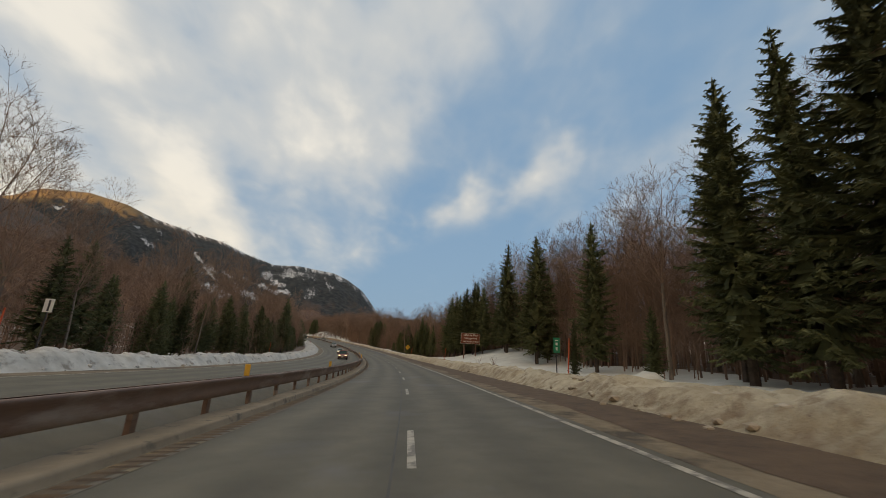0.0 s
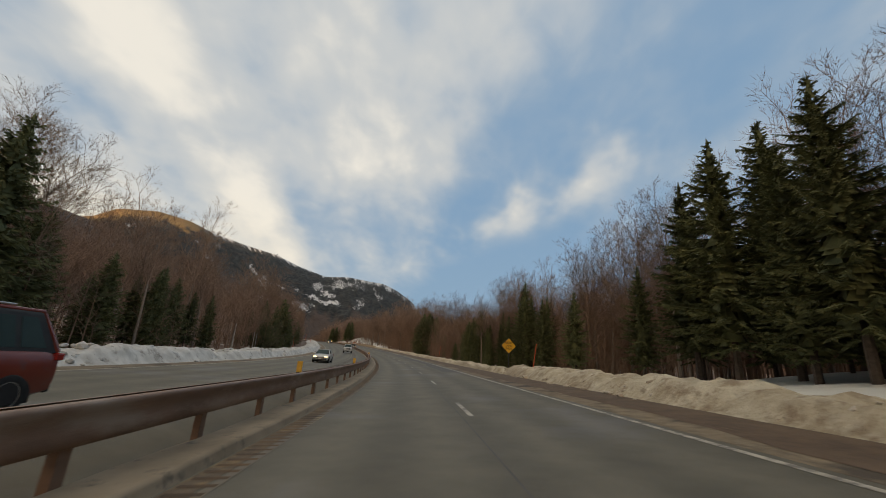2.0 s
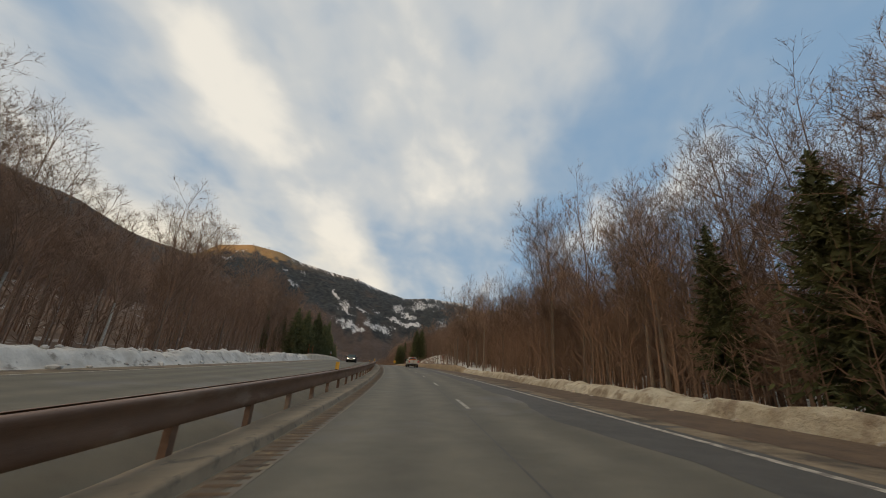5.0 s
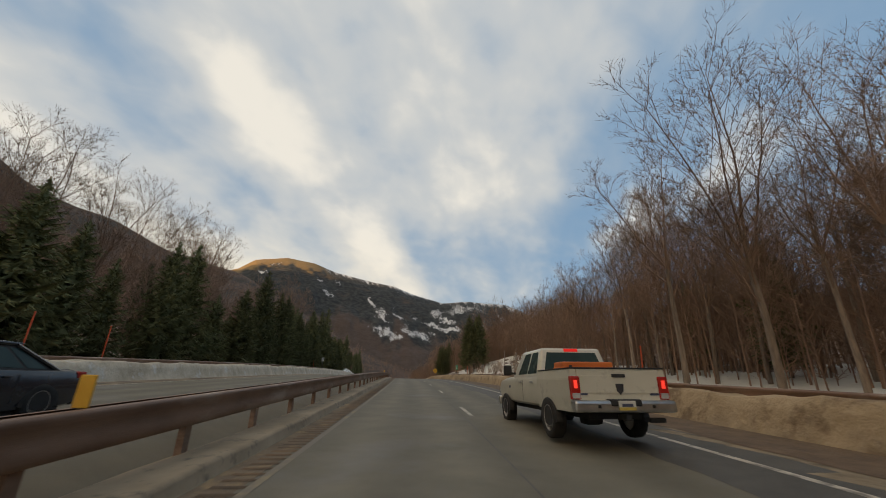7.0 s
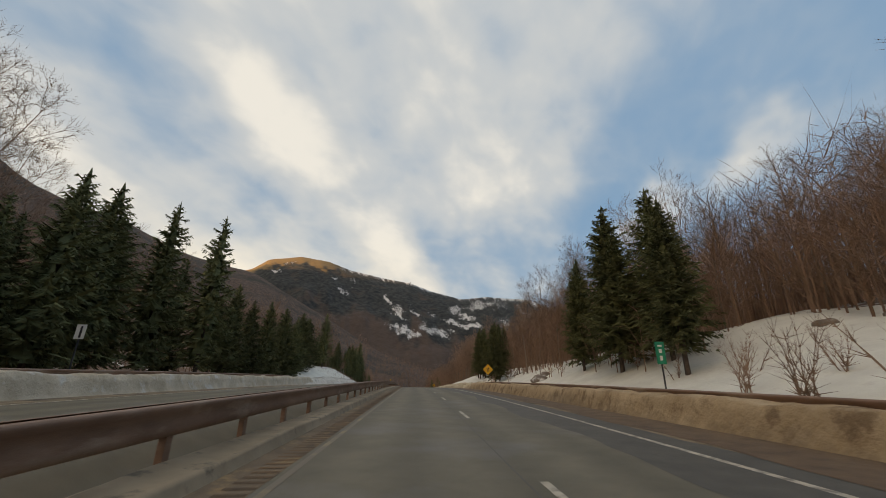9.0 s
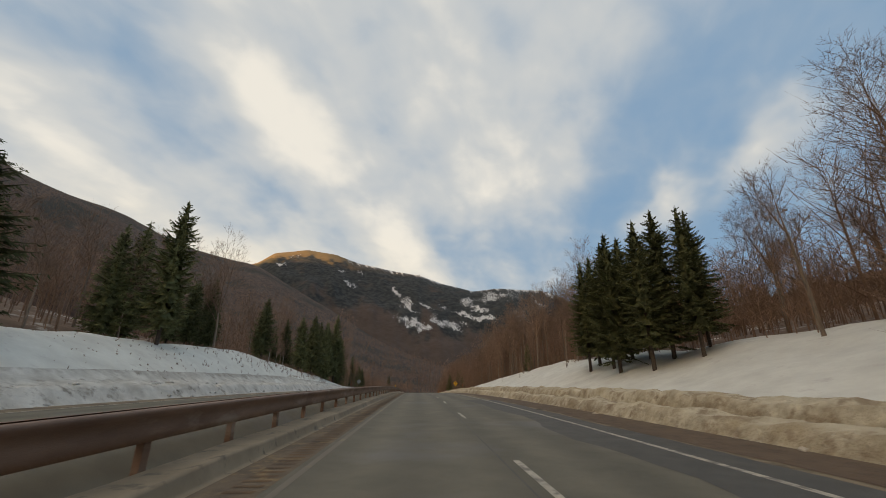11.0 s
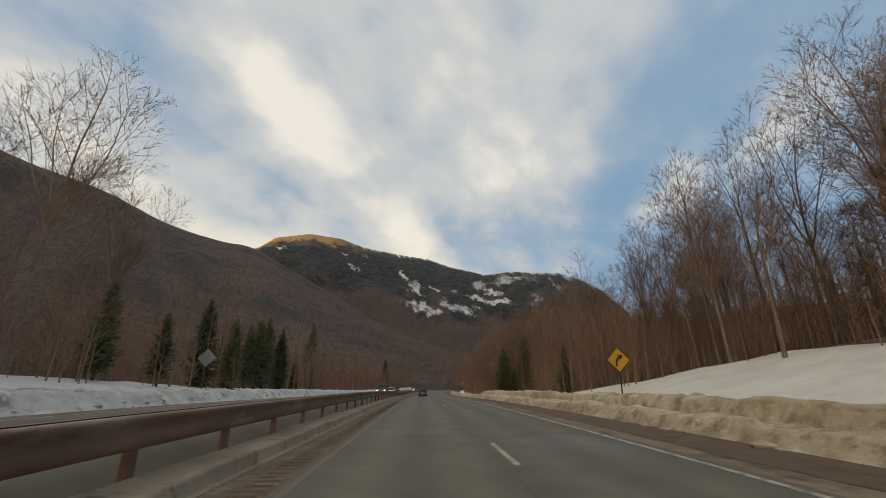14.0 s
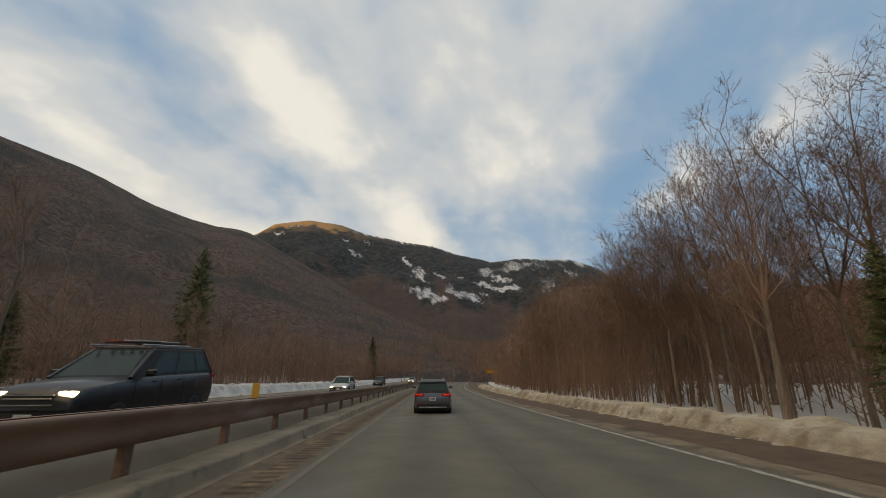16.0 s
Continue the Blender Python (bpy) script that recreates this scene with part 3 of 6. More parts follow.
def relief(name, crest, eye, near, low, mat, label, seed, rough=0.05, cols=260, rowsn=70, attr=None, jag=0.0, back=(1.12, 1.3), fall=0.35):
    """Land that rises from low at the near distance to a crest: (azimuth in degrees, slope of the skyline, distance) as seen from eye."""
    az = np.linspace(crest[0][0], crest[-1][0], cols)
    te = np.interp(az, [c[0] for c in crest], [c[1] for c in crest])
    te = np.convolve(np.pad(te, 3, mode="edge"), np.ones(7) / 7, "valid")
    ds = np.interp(az, [c[0] for c in crest], [c[2] for c in crest])
    vv, ts = [], np.concatenate([np.linspace(0, 1, rowsn), back])
    for i, t in enumerate(ts):
        r = near + (ds - near) * t
        a = np.radians(az)
        x, y = eye[0] + r * np.sin(a), eye[1] + r * np.cos(a)
        top = eye[2] + te * ds
        form = smooth(np.minimum(t, 1)) * 0.55 + min(t, 1) * 0.45
        z = low + (top - low) * form if t <= 1 else top - (t - 1) * ds * np.where(az < -86, fall, 0.35)
        k = rough * (top - low) * max(0, 1 - t) ** 0.8 * min(1, t * 3)
        gully = 2.0 * fractal(az * 0.16 + seed * 9, np.full_like(az, t * 2.2 + seed), 4) - 0.6 + 0.5 * fractal(x * 0.012, y * 0.012, 3)
        z = z + k * gully + jag * RAGGED.uniform(-1, 1, cols) * min(1, t * 4)
        vv.append(np.stack([x, y, z], -1))
    n = len(ts)
    v = np.concatenate(vv)
    f = [(i * cols + j, i * cols + j + 1, (i + 1) * cols + j + 1, (i + 1) * cols + j) for i in range(n - 1) for j in range(cols - 1)]
    ob = mesh_object(name, v, f, mat, None, True)
    if attr is not None:
        t2 = np.repeat(ts, cols)
        lay = ob.data.attributes.new("snow", "FLOAT", "POINT")
        slope_el = (v[:, 2] - eye[2]) / np.hypot(v[:, 0] - eye[0], v[:, 1] - eye[1])
        lay.data.foreach_set("value", attr(np.tile(az, n), slope_el, t2).astype(np.float32))
        # bare summit, where low sunlight is put into the colour
        sunlit_bald = smooth((t2 - 0.72 + 0.2 * (fractal(np.tile(az, n), slope_el * 90, 3) - 0.5)) / 0.08) * smooth((-38 - np.tile(az, n)) / 6)
        ob.data.attributes.new("sunlit_tundra", "FLOAT", "POINT").data.foreach_set("value", sunlit_bald.astype(np.float32))
        foot_woods = smooth((0.42 - t2 + 0.5 * (fractal(np.tile(az, n) * 0.5, t2 * 9, 4) - 0.5)) / 0.16)
        ob.data.attributes.new("hardwood", "FLOAT", "POINT").data.foreach_set("value", foot_woods.astype(np.float32))
    return tagged(ob, label, "mountain", kind="structure")


def mountain_material(name, dark, light, scale, snow=False, rusty=None, bump=3.0):
    m = material(name, (dark, light), scale, 0.95, 0, bump, scale * 2, spots=rusty, sharp=0.09)
    if snow:
        n, k = m.node_tree.nodes, m.node_tree.links.new
        bsdf = n["Principled BSDF"]
        old = bsdf.inputs["Base Color"].links[0].from_socket
        at = n.new("ShaderNodeAttribute")
        at.attribute_name = "snow"
        geo = n.new("ShaderNodeNewGeometry")
        tx = n.new("ShaderNodeTexNoise")
        tx.inputs["Scale"].default_value, tx.inputs["Detail"].default_value, tx.inputs["Roughness"].default_value = 0.22, 8, 0.8
        k(geo.outputs["Position"], tx.inputs["Vector"])
        add = n.new("ShaderNodeMath")
        add.operation = "MULTIPLY_ADD"
        add.inputs[1].default_value = 0.42
        k(at.outputs["Fac"], add.inputs[0]), k(tx.outputs["Fac"], add.inputs[2])
        cut = n.new("ShaderNodeMapRange")
        cut.inputs["From Min"].default_value, cut.inputs["From Max"].default_value = 0.68, 0.86
        k(add.outputs[0], cut.inputs["Value"])
        top = n.new("ShaderNodeAttribute")
        top.attribute_name = "sunlit_tundra"
        sunlit_bald = n.new("ShaderNodeMix")
        sunlit_bald.data_type = "RGBA"
        foot, brown = n.new("ShaderNodeAttribute"), n.new("ShaderNodeMix")
        foot.attribute_name, brown.data_type = "hardwood", "RGBA"
        part_way = n.new("ShaderNodeMath")
        part_way.operation = "MULTIPLY"
        part_way.inputs[1].default_value = 0.6
        k(foot.outputs["Fac"], part_way.inputs[0]), k(part_way.outputs[0], brown.inputs[0]), k(old, brown.inputs[6])
        brown.inputs[7].default_value = (0.105, 0.066, 0.048, 1)
        k(top.outputs["Fac"], sunlit_bald.inputs[0]), k(brown.outputs[2], sunlit_bald.inputs[6])
        # dead-grass ochre, strengthened to carry the evening sun on the top
        sunlit_bald.inputs[7].default_value = (0.24, 0.155, 0.06, 1)
        mx = n.new("ShaderNodeMix")
        mx.data_type = "RGBA"
        k(cut.outputs[0], mx.inputs[0]), k(sunlit_bald.outputs[2], mx.inputs[6])
        mx.inputs[7].default_value = (0.66, 0.65, 0.64, 1)
        k(mx.outputs[2], bsdf.inputs["Base Color"])
    return m


EYE = (-140.0, 406.9, 7.5)


# snow lying in the slides and bowls: bearing, height angle, its half length as a slant, half width; all in degrees from EYE
DRIFTS = ((-32.99, 12.59, 0.68, -0.63, 0.33), (-30.89, 10.47, 1.4, -1.2, 0.58), (-31.25, 8.17, 1.49, -0.75, 0.41), (-29.24, 7.61, 1.61, -0.69, 0.73), (-25.64, 8.11, 2.08, -0.83, 0.74), (-23.39, 7.37, 1.28, -0.32, 0.57),
          (-22.27, 9.07, 1.68, -0.7, 0.41), (-19.53, 8.71, 2.13, -0.19, 0.49), (-19.65, 10.02, 1.03, -0.3, 0.41), (-28.18, 10.75, 1.23, -0.56, 0.25), (-25.21, 10.09, 0.61, -0.28, 0.25), (-49.86, 15.16, 0.66, 0.11, 0.19))
# thin snow between scrub and on the slabs
DUSTED = ((-17.14, 11.84, 3.47, 0.22, 0.74), (-21.29, 11.04, 1.48, 0.36, 0.58), (-13.63, 8.88, 1.1, 0.7, 0.94), (-10.7, 10.76, 0.96, -0.78, 0.56), (-39.83, 13.56, 1.13, -0.24, 0.41), (-38.51, 14.86, 0.58, -0.6, 0.24), (-41.44, 15.26, 0.74, -0.36, 0.24), (-47.86, 16.96, 0.62, 0.01, 0.12))


def drift(az, up, a, e, da, de, w):
    """One at the middle of a slanting oval, nought at its rim."""
    ln = math.hypot(da, de)
    p, q = ((az - a) * da + (up - e) * de) / ln ** 2, ((az - a) * de - (up - e) * da) / ln / w
    return np.clip(1.6 - np.hypot(p, q) * 1.15, 0, 1)


SPECKLE = np.random.RandomState(31)


def snow_fields(az, el, t):
    up = np.degrees(np.arctan(el))
    # ragged rims: the ovals are drawn out into downhill streaks
    wa = az + 2.4 * (fractal(az * 0.9, up * 1.1, 5) - 0.5) + 0.9 * (fractal(az * 3.1 + 40, up * 3.0, 4) - 0.5)
    wu = up + 1.5 * (fractal(az * 1.1 + 70, up * 1.2, 5) - 0.5) + 0.7 * (fractal(az * 3.7, up * 2.6 + 20, 4) - 0.5)
    streak = fractal(az * 2.6 + up * 2.0, up * 0.8, 4)
    crest = smooth((t - 0.77) / 0.14) * smooth((az + 43) / 4)
    s = 0.62 * crest * (0.35 + 1.2 * streak) + 0.75 * (streak - 0.52) * smooth((t - 0.6) / 0.25) * smooth((az + 46) / 6)
    for b in DRIFTS:
        s = np.maximum(s, drift(wa, wu, *b) * (0.4 + 0.78 * streak))
    for b in DUSTED:
        s = np.maximum(s, drift(wa, wu, *b) * (0.3 + 0.6 * streak))
    return np.clip(s + SPECKLE.uniform(-0.3, 0.3, len(s)) * (s > 0.12), 0, 1)


MAIN = ((-75, 0.17, 1749), (-63, 0.2209, 1749), (-56.9, 0.237, 1749), (-53, 0.267, 1749), (-51, 0.2965, 1749), (-46.5, 0.3153, 1749), (-42.4, 0.31, 1722), (-39, 0.2912, 1696), (-33.9, 0.277, 1669), (-29.3, 0.2647, 1643), (-25.2, 0.24, 1616),
        (-20.9, 0.2205, 1590), (-16.7, 0.229, 1563), (-10.5, 0.219, 1537), (-7.9, 0.201, 1537), (-5, 0.17, 1510), (-3.1, 0.133, 1484), (-1.3, 0.0924, 1484), (8, 0.04, 1484))
relief("mountain", MAIN, EYE, 800, -8, mountain_material("mountain_forest", (0.011, 0.015, 0.016), (0.045, 0.046, 0.044), 0.07, True, ((0.07, 0.05, 0.038), 0.2, 0.009), 2.2),
       "broad dark mountain with a bare rounded top and snow slides", 0.7, 0.13, 900, 210, snow_fields)
# below about -85 degrees the crest and plateau are unseen, added to block the sun
RIDGE = ((-190, -0.03, 1004), (-184, 0.1, 1004), (-176, 0.36, 1004), (-150, 0.52, 1004), (-115, 0.55, 1010), (-95, 0.5, 1017), (-85, 0.4093, 1033), (-79, 0.3549, 1134), (-74, 0.3336, 1191), (-69, 0.3231, 1481), (-63.7, 0.283, 1483), (-57.1, 0.2597, 1628), (-53.3, 0.2558, 1450), (-48.2, 0.211, 1460), (-41.7, 0.1545, 1380), (-33.4, 0.0803, 1300), (-25.3, 0.03, 1150), (-10, 0.02, 1000))
ridge = relief("ridge", RIDGE, EYE, 230, -6, mountain_material("ridge_woods", (0.034, 0.022, 0.017), (0.155, 0.1, 0.074), 0.2, False, ((0.04, 0.036, 0.028), 0.4, 0.01), 2.5),
       "long wooded ridge of bare brown trees, its unseen rear raised to block the sun", 2.2, 0.08, 420, 90, None, 0.0, (1.15, 1.6, 2.1), 0.05)
HILL = ((-60, 0.0, 420), (-24, -0.01, 420), (-18.2, 0.0461, 430), (-13.2, 0.1213, 440), (-9.8, 0.165, 450), (-5.25, 0.17, 450), (-2.6, 0.13, 450), (2, 0.12, 450), (20, 0.13, 420), (45, 0.12, 400), (75, 0.05, 400))
hill = relief("hill", HILL, (-197.7, 507.3, 2.5), 130, -6, FAR_WOODS, "near hillside under bare woods", 4.1, 0.05, 320, 70, None, 2.6)


# ---- trees ----
def tube(vv, ff, p, q, r0, r1, sides=3):
    d = (q - p)
    if d.length < 1e-4:
        return
    a = d.orthogonal().normalized()
    c = d.normalized().cross(a)
    b = len(vv)
    for o, r in ((p, r0), (q, r1)):
        for i in range(sides):
            t = 2 * math.pi * i / sides
            vv.append(o + a * (r * math.cos(t)) + c * (r * math.sin(t)))
    for i in range(sides):
        j = (i + 1) % sides
        ff.append((b + i, b + j, b + sides + j, b + sides + i))


def spike(vv, ff, p, q, r):
    d = q - p
    a = d.orthogonal().normalized() * r
    c = d.normalized().cross(a)
    b = len(vv)
    vv += [p + a, p - a * 0.5 + c * 0.87, p - a * 0.5 - c * 0.87, q]
    ff += [(b, b + 1, b + 3), (b + 1, b + 2, b + 3), (b + 2, b, b + 3)]


def sprig(vv, ff, rnd, p, d, length, r):
    """A fine twig with two side shoots, each a thin blade."""
    for i in range(3):
        a = p if i == 0 else p.lerp(q, 0.3 + 0.3 * i)
        e = bend(rnd, d, 0.25 if i == 0 else 0.8)
        ln = length if i == 0 else length * rnd.uniform(0.4, 0.7)
        w = e.orthogonal().normalized() * r
        w.rotate(Matrix.Rotation(rnd.uniform(0, 3.1), 3, e))
        b = len(vv)
        vv += [a - w, a + w, a + e * ln]
        ff.append((b, b + 1, b + 2))
        if i == 0:
            q = a + e * ln


def bend(rnd, d, amount):
    return (d + Vector((rnd.uniform(-1, 1), rnd.uniform(-1, 1), rnd.uniform(-1, 1))) * amount).normalized()


def fork_off(rnd, d, angle, lift=0.0):
    """A direction that leaves d at about the given angle, drawn upwards by lift."""
    axis = d.orthogonal().normalized()
    axis.rotate(Matrix.Rotation(rnd.uniform(0, 6.283), 3, d))
    e = d.copy()
    e.rotate(Matrix.Rotation(radians(angle) * rnd.uniform(0.7, 1.3), 3, axis))
    return (e + Vector((0, 0, lift))).normalized()


def bare_tree(seed, h, fork, levels, bark, name, label, twigs=3):
    """Leafless broadleaf tree: a clear trunk that divides into rising limbs, branches, branchlets and a haze of fine twigs."""
    rnd = random.Random(seed)
    tv, tf, cv, cf = [], [], [], []
    p, d, r = Vector((0, 0, -0.5)), Vector((rnd.uniform(-0.04, 0.04), rnd.uniform(-0.04, 0.04), 1)).normalized(), h * 0.0085 + 0.035
    starts, n = [], 8
    h *= 0.92
    crown = h * (1 - fork)
    for i in range(n):
        q = p + d * ((h * fork + 0.5) / n)
        tube(tv, tf, p, q, r, r * 0.94, 7)
        if i >= n - 3:
            starts.append((q, fork_off(rnd, d, 42, 0.3), r * 0.4, crown * rnd.uniform(0.3, 0.5)))
        p, d, r = q, bend(rnd, d, 0.025), r * 0.94
    for i in range(4 if h > 14 else 3):
        starts.append((p, fork_off(rnd, d, 25 if i else 6, 0.12), r * (0.66 if i else 0.8), crown * (rnd.uniform(0.72, 0.92) if i else 1.0)))

    def fan(q, d, length):
        for _ in range(twigs):
            sprig(cv, cf, rnd, q, fork_off(rnd, d, 28, 0.18), length * rnd.uniform(0.6, 1.2), 0.0095)

    def grow(p, d, r, length, level):
        m = (7, 4, 2)[level]
        side = rnd.uniform(0, 6.283)
        for i in range(m):
            q = p + d * (length / m)
            if level < 2:
                tube(cv, cf, p, q, max(r, 0.014), max(r * 0.82, 0.011), 5 if level == 0 else 3)
            else:
                spike(cv, cf, p, q, 0.016)
            r *= 0.82
            if level < levels and i > 0:
                for _ in range(2 if level == 0 or rnd.random() < 0.45 else 1):
                    side += 2.4 + rnd.uniform(-0.5, 0.5)
                    out = d.orthogonal().normalized()
                    out.rotate(Matrix.Rotation(side, 3, d))
                    e = (d * rnd.uniform(0.75, 1.4) + out + Vector((0, 0, 0.3))).normalized()
                    grow(q, e, r * 0.5, length * (1.0 - 0.55 * i / m) * rnd.uniform(0.32, 0.5), level + 1)
            elif level == levels and i > 0:
                fan(q, d, 0.5 + 0.12 * length)
            p, d = q, bend(rnd, d + Vector((0, 0, 0.05)), 0.1)
        fan(p, d, 0.6 + 0.12 * length)
    for st in starts:
        grow(*st, 0)
    root = tagged(new(name), label, "tree", "roadside trees")
    mesh_object("trunk", tv, tf, bark, root, True)
    mesh_object("crown", cv, cf, TWIG, root)
    return root


def spruce(seed, h, bare, width, name="spruce_tree", label="dark green spruce with drooping needled boughs", thin=1.0, fine=1.0):
    """Conifer: a straight trunk with crowded drooping boughs, each a spine hung with needled sprays."""
    rnd = random.Random(seed)
    tv, tf, cv, cf = [], [], [], []
    tube(tv, tf, Vector((0, 0, -0.6)), Vector((0, 0, h * 0.55)), h * 0.012 + 0.03, h * 0.007, 6)
    tube(tv, tf, Vector((0, 0, h * 0.55)), Vector((0, 0, h * 0.985)), h * 0.007, 0.012, 5)
    z, turn = h * bare, 0.0
    swell = [rnd.uniform(0.8, 1.2) for _ in range(12)]
    while z < h * 0.985:
        k = (h - z) / (h * (1 - bare))
        form = width * min(1.0, 1.3 * k ** 0.8) * (0.75 + 0.25 * min(1, (1 - k) * 8)) + 0.12
        for i in range(5 if k > 0.12 else 3):
            turn += 2.4 + rnd.uniform(-0.4, 0.4)
            L = form * swell[int(turn * 1.9) % 12] * rnd.uniform(0.6, 1.1)
            if rnd.random() > thin:
                continue
            out = Vector((math.cos(turn), math.sin(turn), 0))
            side = Vector((-out.y, out.x, 0))
            droop = rnd.uniform(0.05, 0.45) * (0.3 + k) - 0.25 * (1 - k)
            z0 = z + rnd.uniform(-0.25, 0.25)
            at = lambda t: Vector((0, 0, z0 + L * (0.1 * t - droop * t * t + 0.18 * t ** 4))) + out * (L * t)
            pts = [at(t) for t in (0, 0.5, 1.0)]
            w = L * 0.07 + 0.05
            for a, b, wa, wb in zip(pts, pts[1:], (w * 0.4, w), (w, 0.01)):
                c = len(cv)
                cv.extend((a - side * wa, a + side * wa, b + side * wb, b - side * wb))
                cf.append((c, c + 1, c + 2, c + 3))
            for j in range(int((15 if L > 0.8 else 6) * fine)):
                t = rnd.uniform(0.25, 1.0)
                q = at(t)
                sg = 1 if j % 2 else -1
                ln = (L * 0.3 * (1.2 - t) + 0.17) / fine ** 0.6
                tip = q + side * (sg * ln * rnd.uniform(0.35, 1)) + out * (ln * rnd.uniform(0.3, 0.9)) + Vector((0, 0, -ln * rnd.uniform(0.0, 0.9)))
                wide = Vector((0, 0, 0.045 / fine ** 0.5 + 0.09 * ln)) + out * rnd.uniform(-0.08, 0.08)
                c = len(cv)
                cv.extend((q + wide * 0.7, q - wide, tip))
                cf.append((c, c + 1, c + 2))
        # the shaded inner twigs that close the crown
        for _ in range(3):
            a = rnd.uniform(0, 6.283)
            o = Vector((math.cos(a), math.sin(a), 0)) * form * 0.3
            sd = Vector((-math.sin(a), math.cos(a), 0)) * form * 0.22
            c = len(cv)
            cv.extend((Vector((0, 0, z)) + o - sd, Vector((0, 0, z)) + o + sd, Vector((0, 0, z + 0.5 + form * 0.25)) + o * 0.4))
            cf.append((c, c + 1, c + 2))
        z += 0.012 * h + 0.05
    root = tagged(new(name), label, "tree", "roadside conifers")
    mesh_object("trunk", tv, tf, SPRUCE_BARK, root)
    mesh_object("crown", cv, cf, NEEDLES, root)
    return root


def plant(kinds, s, u, scale, rnd, turn=None):
    src = rnd.choice(kinds)
    m = along(s, u, float(land(s, u)), rnd.uniform(0, 360) if turn is None else turn)
    t = copy_thing(src, m)
    t.scale = (scale * rnd.uniform(0.9, 1.1), scale * rnd.uniform(0.9, 1.1), scale)
    return t


BARE = [bare_tree(11 + i, 17, f, 2, BARK, "bare_tree", "tall leafless grey-brown hardwood tree", 3) for i, f in enumerate((0.34, 0.42, 0.48, 0.38, 0.45))]
SLIM = [bare_tree(41 + i, 13, f, 1, BARK, "young_tree", "slender leafless young hardwood tree", 3) for i, f in enumerate((0.5, 0.58, 0.44, 0.54))]
PALE = [bare_tree(71 + i, 12, f, 1, BIRCH, "birch_tree", "leafless birch with pale bark", 5) for i, f in enumerate((0.45, 0.4))]
FULL = [spruce(101 + i, 15, b, w) for i, (b, w) in enumerate(((0.03, 3.5), (0.05, 3.9), (0.1, 3.2), (0.02, 4.2)))]
MID = [spruce(151 + i, 15, b, w) for i, (b, w) in enumerate(((0.04, 2.5), (0.1, 2.9), (0.15, 2.3)))]
FINE = [spruce(171 + i, 15, b, w, fine=2.0) for i, (b, w) in enumerate(((0.1, 2.3), (0.14, 2.6), (0.08, 2.0)))]
CLOSE = [spruce(191 + i, 15, b, w, label="tall spruce with thin dead boughs under a dark crown", thin=0.85, fine=2.6) for i, (b, w) in enumerate(((0.12, 2.8), (0.16, 2.5), (0.1, 3.0)))]
THIN = [spruce(131 + i, 15, b, w, label="tall thin spruce with a bare lower trunk", thin=0.75) for i, (b, w) in enumerate(((0.14, 2.7), (0.1, 2.4)))]
rnd = random.Random(5)

# single trees that stand out: s, u, height
SPRUCES = ((14, 18, 17), (17, 17.5, 16.5), (20, 20, 17), (11, 18.5, 18), (33, 18.5, 14), (24, 17.5, 5), (30, 15, 4.5), (48, 19, 17), (52, 21, 15), (61, 19.5, 18), (66, 21, 16), (73, 19, 13), (76, 18, 14.5), (79, 19.5, 15), (82, 18, 14.5),
           (86, 20, 13), (84, 18, 14), (88.5, 17.5, 14), (93, 19.5, 15), (91, 18, 12), (95, 18, 15), (99, 19, 14), (101, 21, 13), (106, 20, 10), (114, 18, 9), (120, 17, 9), (129, 18, 12.5), (132, 19, 12), (144, 16, 7.5), (148, 15, 8), (152, 17, 9.5), (156, 14.5, 4), (156.5, 20, 12), (192, 15, 12.5), (195, 17.5, 13.5), (199, 16, 11.5), (188.5, 16.5, 12), (190.5, 18.5, 12.5),
           (342, 15, 11), (346, 17, 13), (350, 15.5, 14), (354, 18, 13), (358, 16, 11), (362, 18, 12), (388, 13.5, 9), (391, 15, 10), (415, 17, 12), (419, 16.5, 12.5), (423, 18, 12.5), (427, 17.5, 12), (413, 19.5, 11.5), (417, 20, 13), (421, 20.5, 12.5), (425, 21, 13), (429, 19.5, 12.5), (415.5, 22, 11.5), (469, 23, 6),
           (533, 17, 6), (547, 14, 4.5), (550, 15.5, 5), (553, 16.5, 7), (556, 18, 10.5), (559, 15, 9), (562, 20, 11.5), (566, 17.5, 7.5), (640, 18, 9))
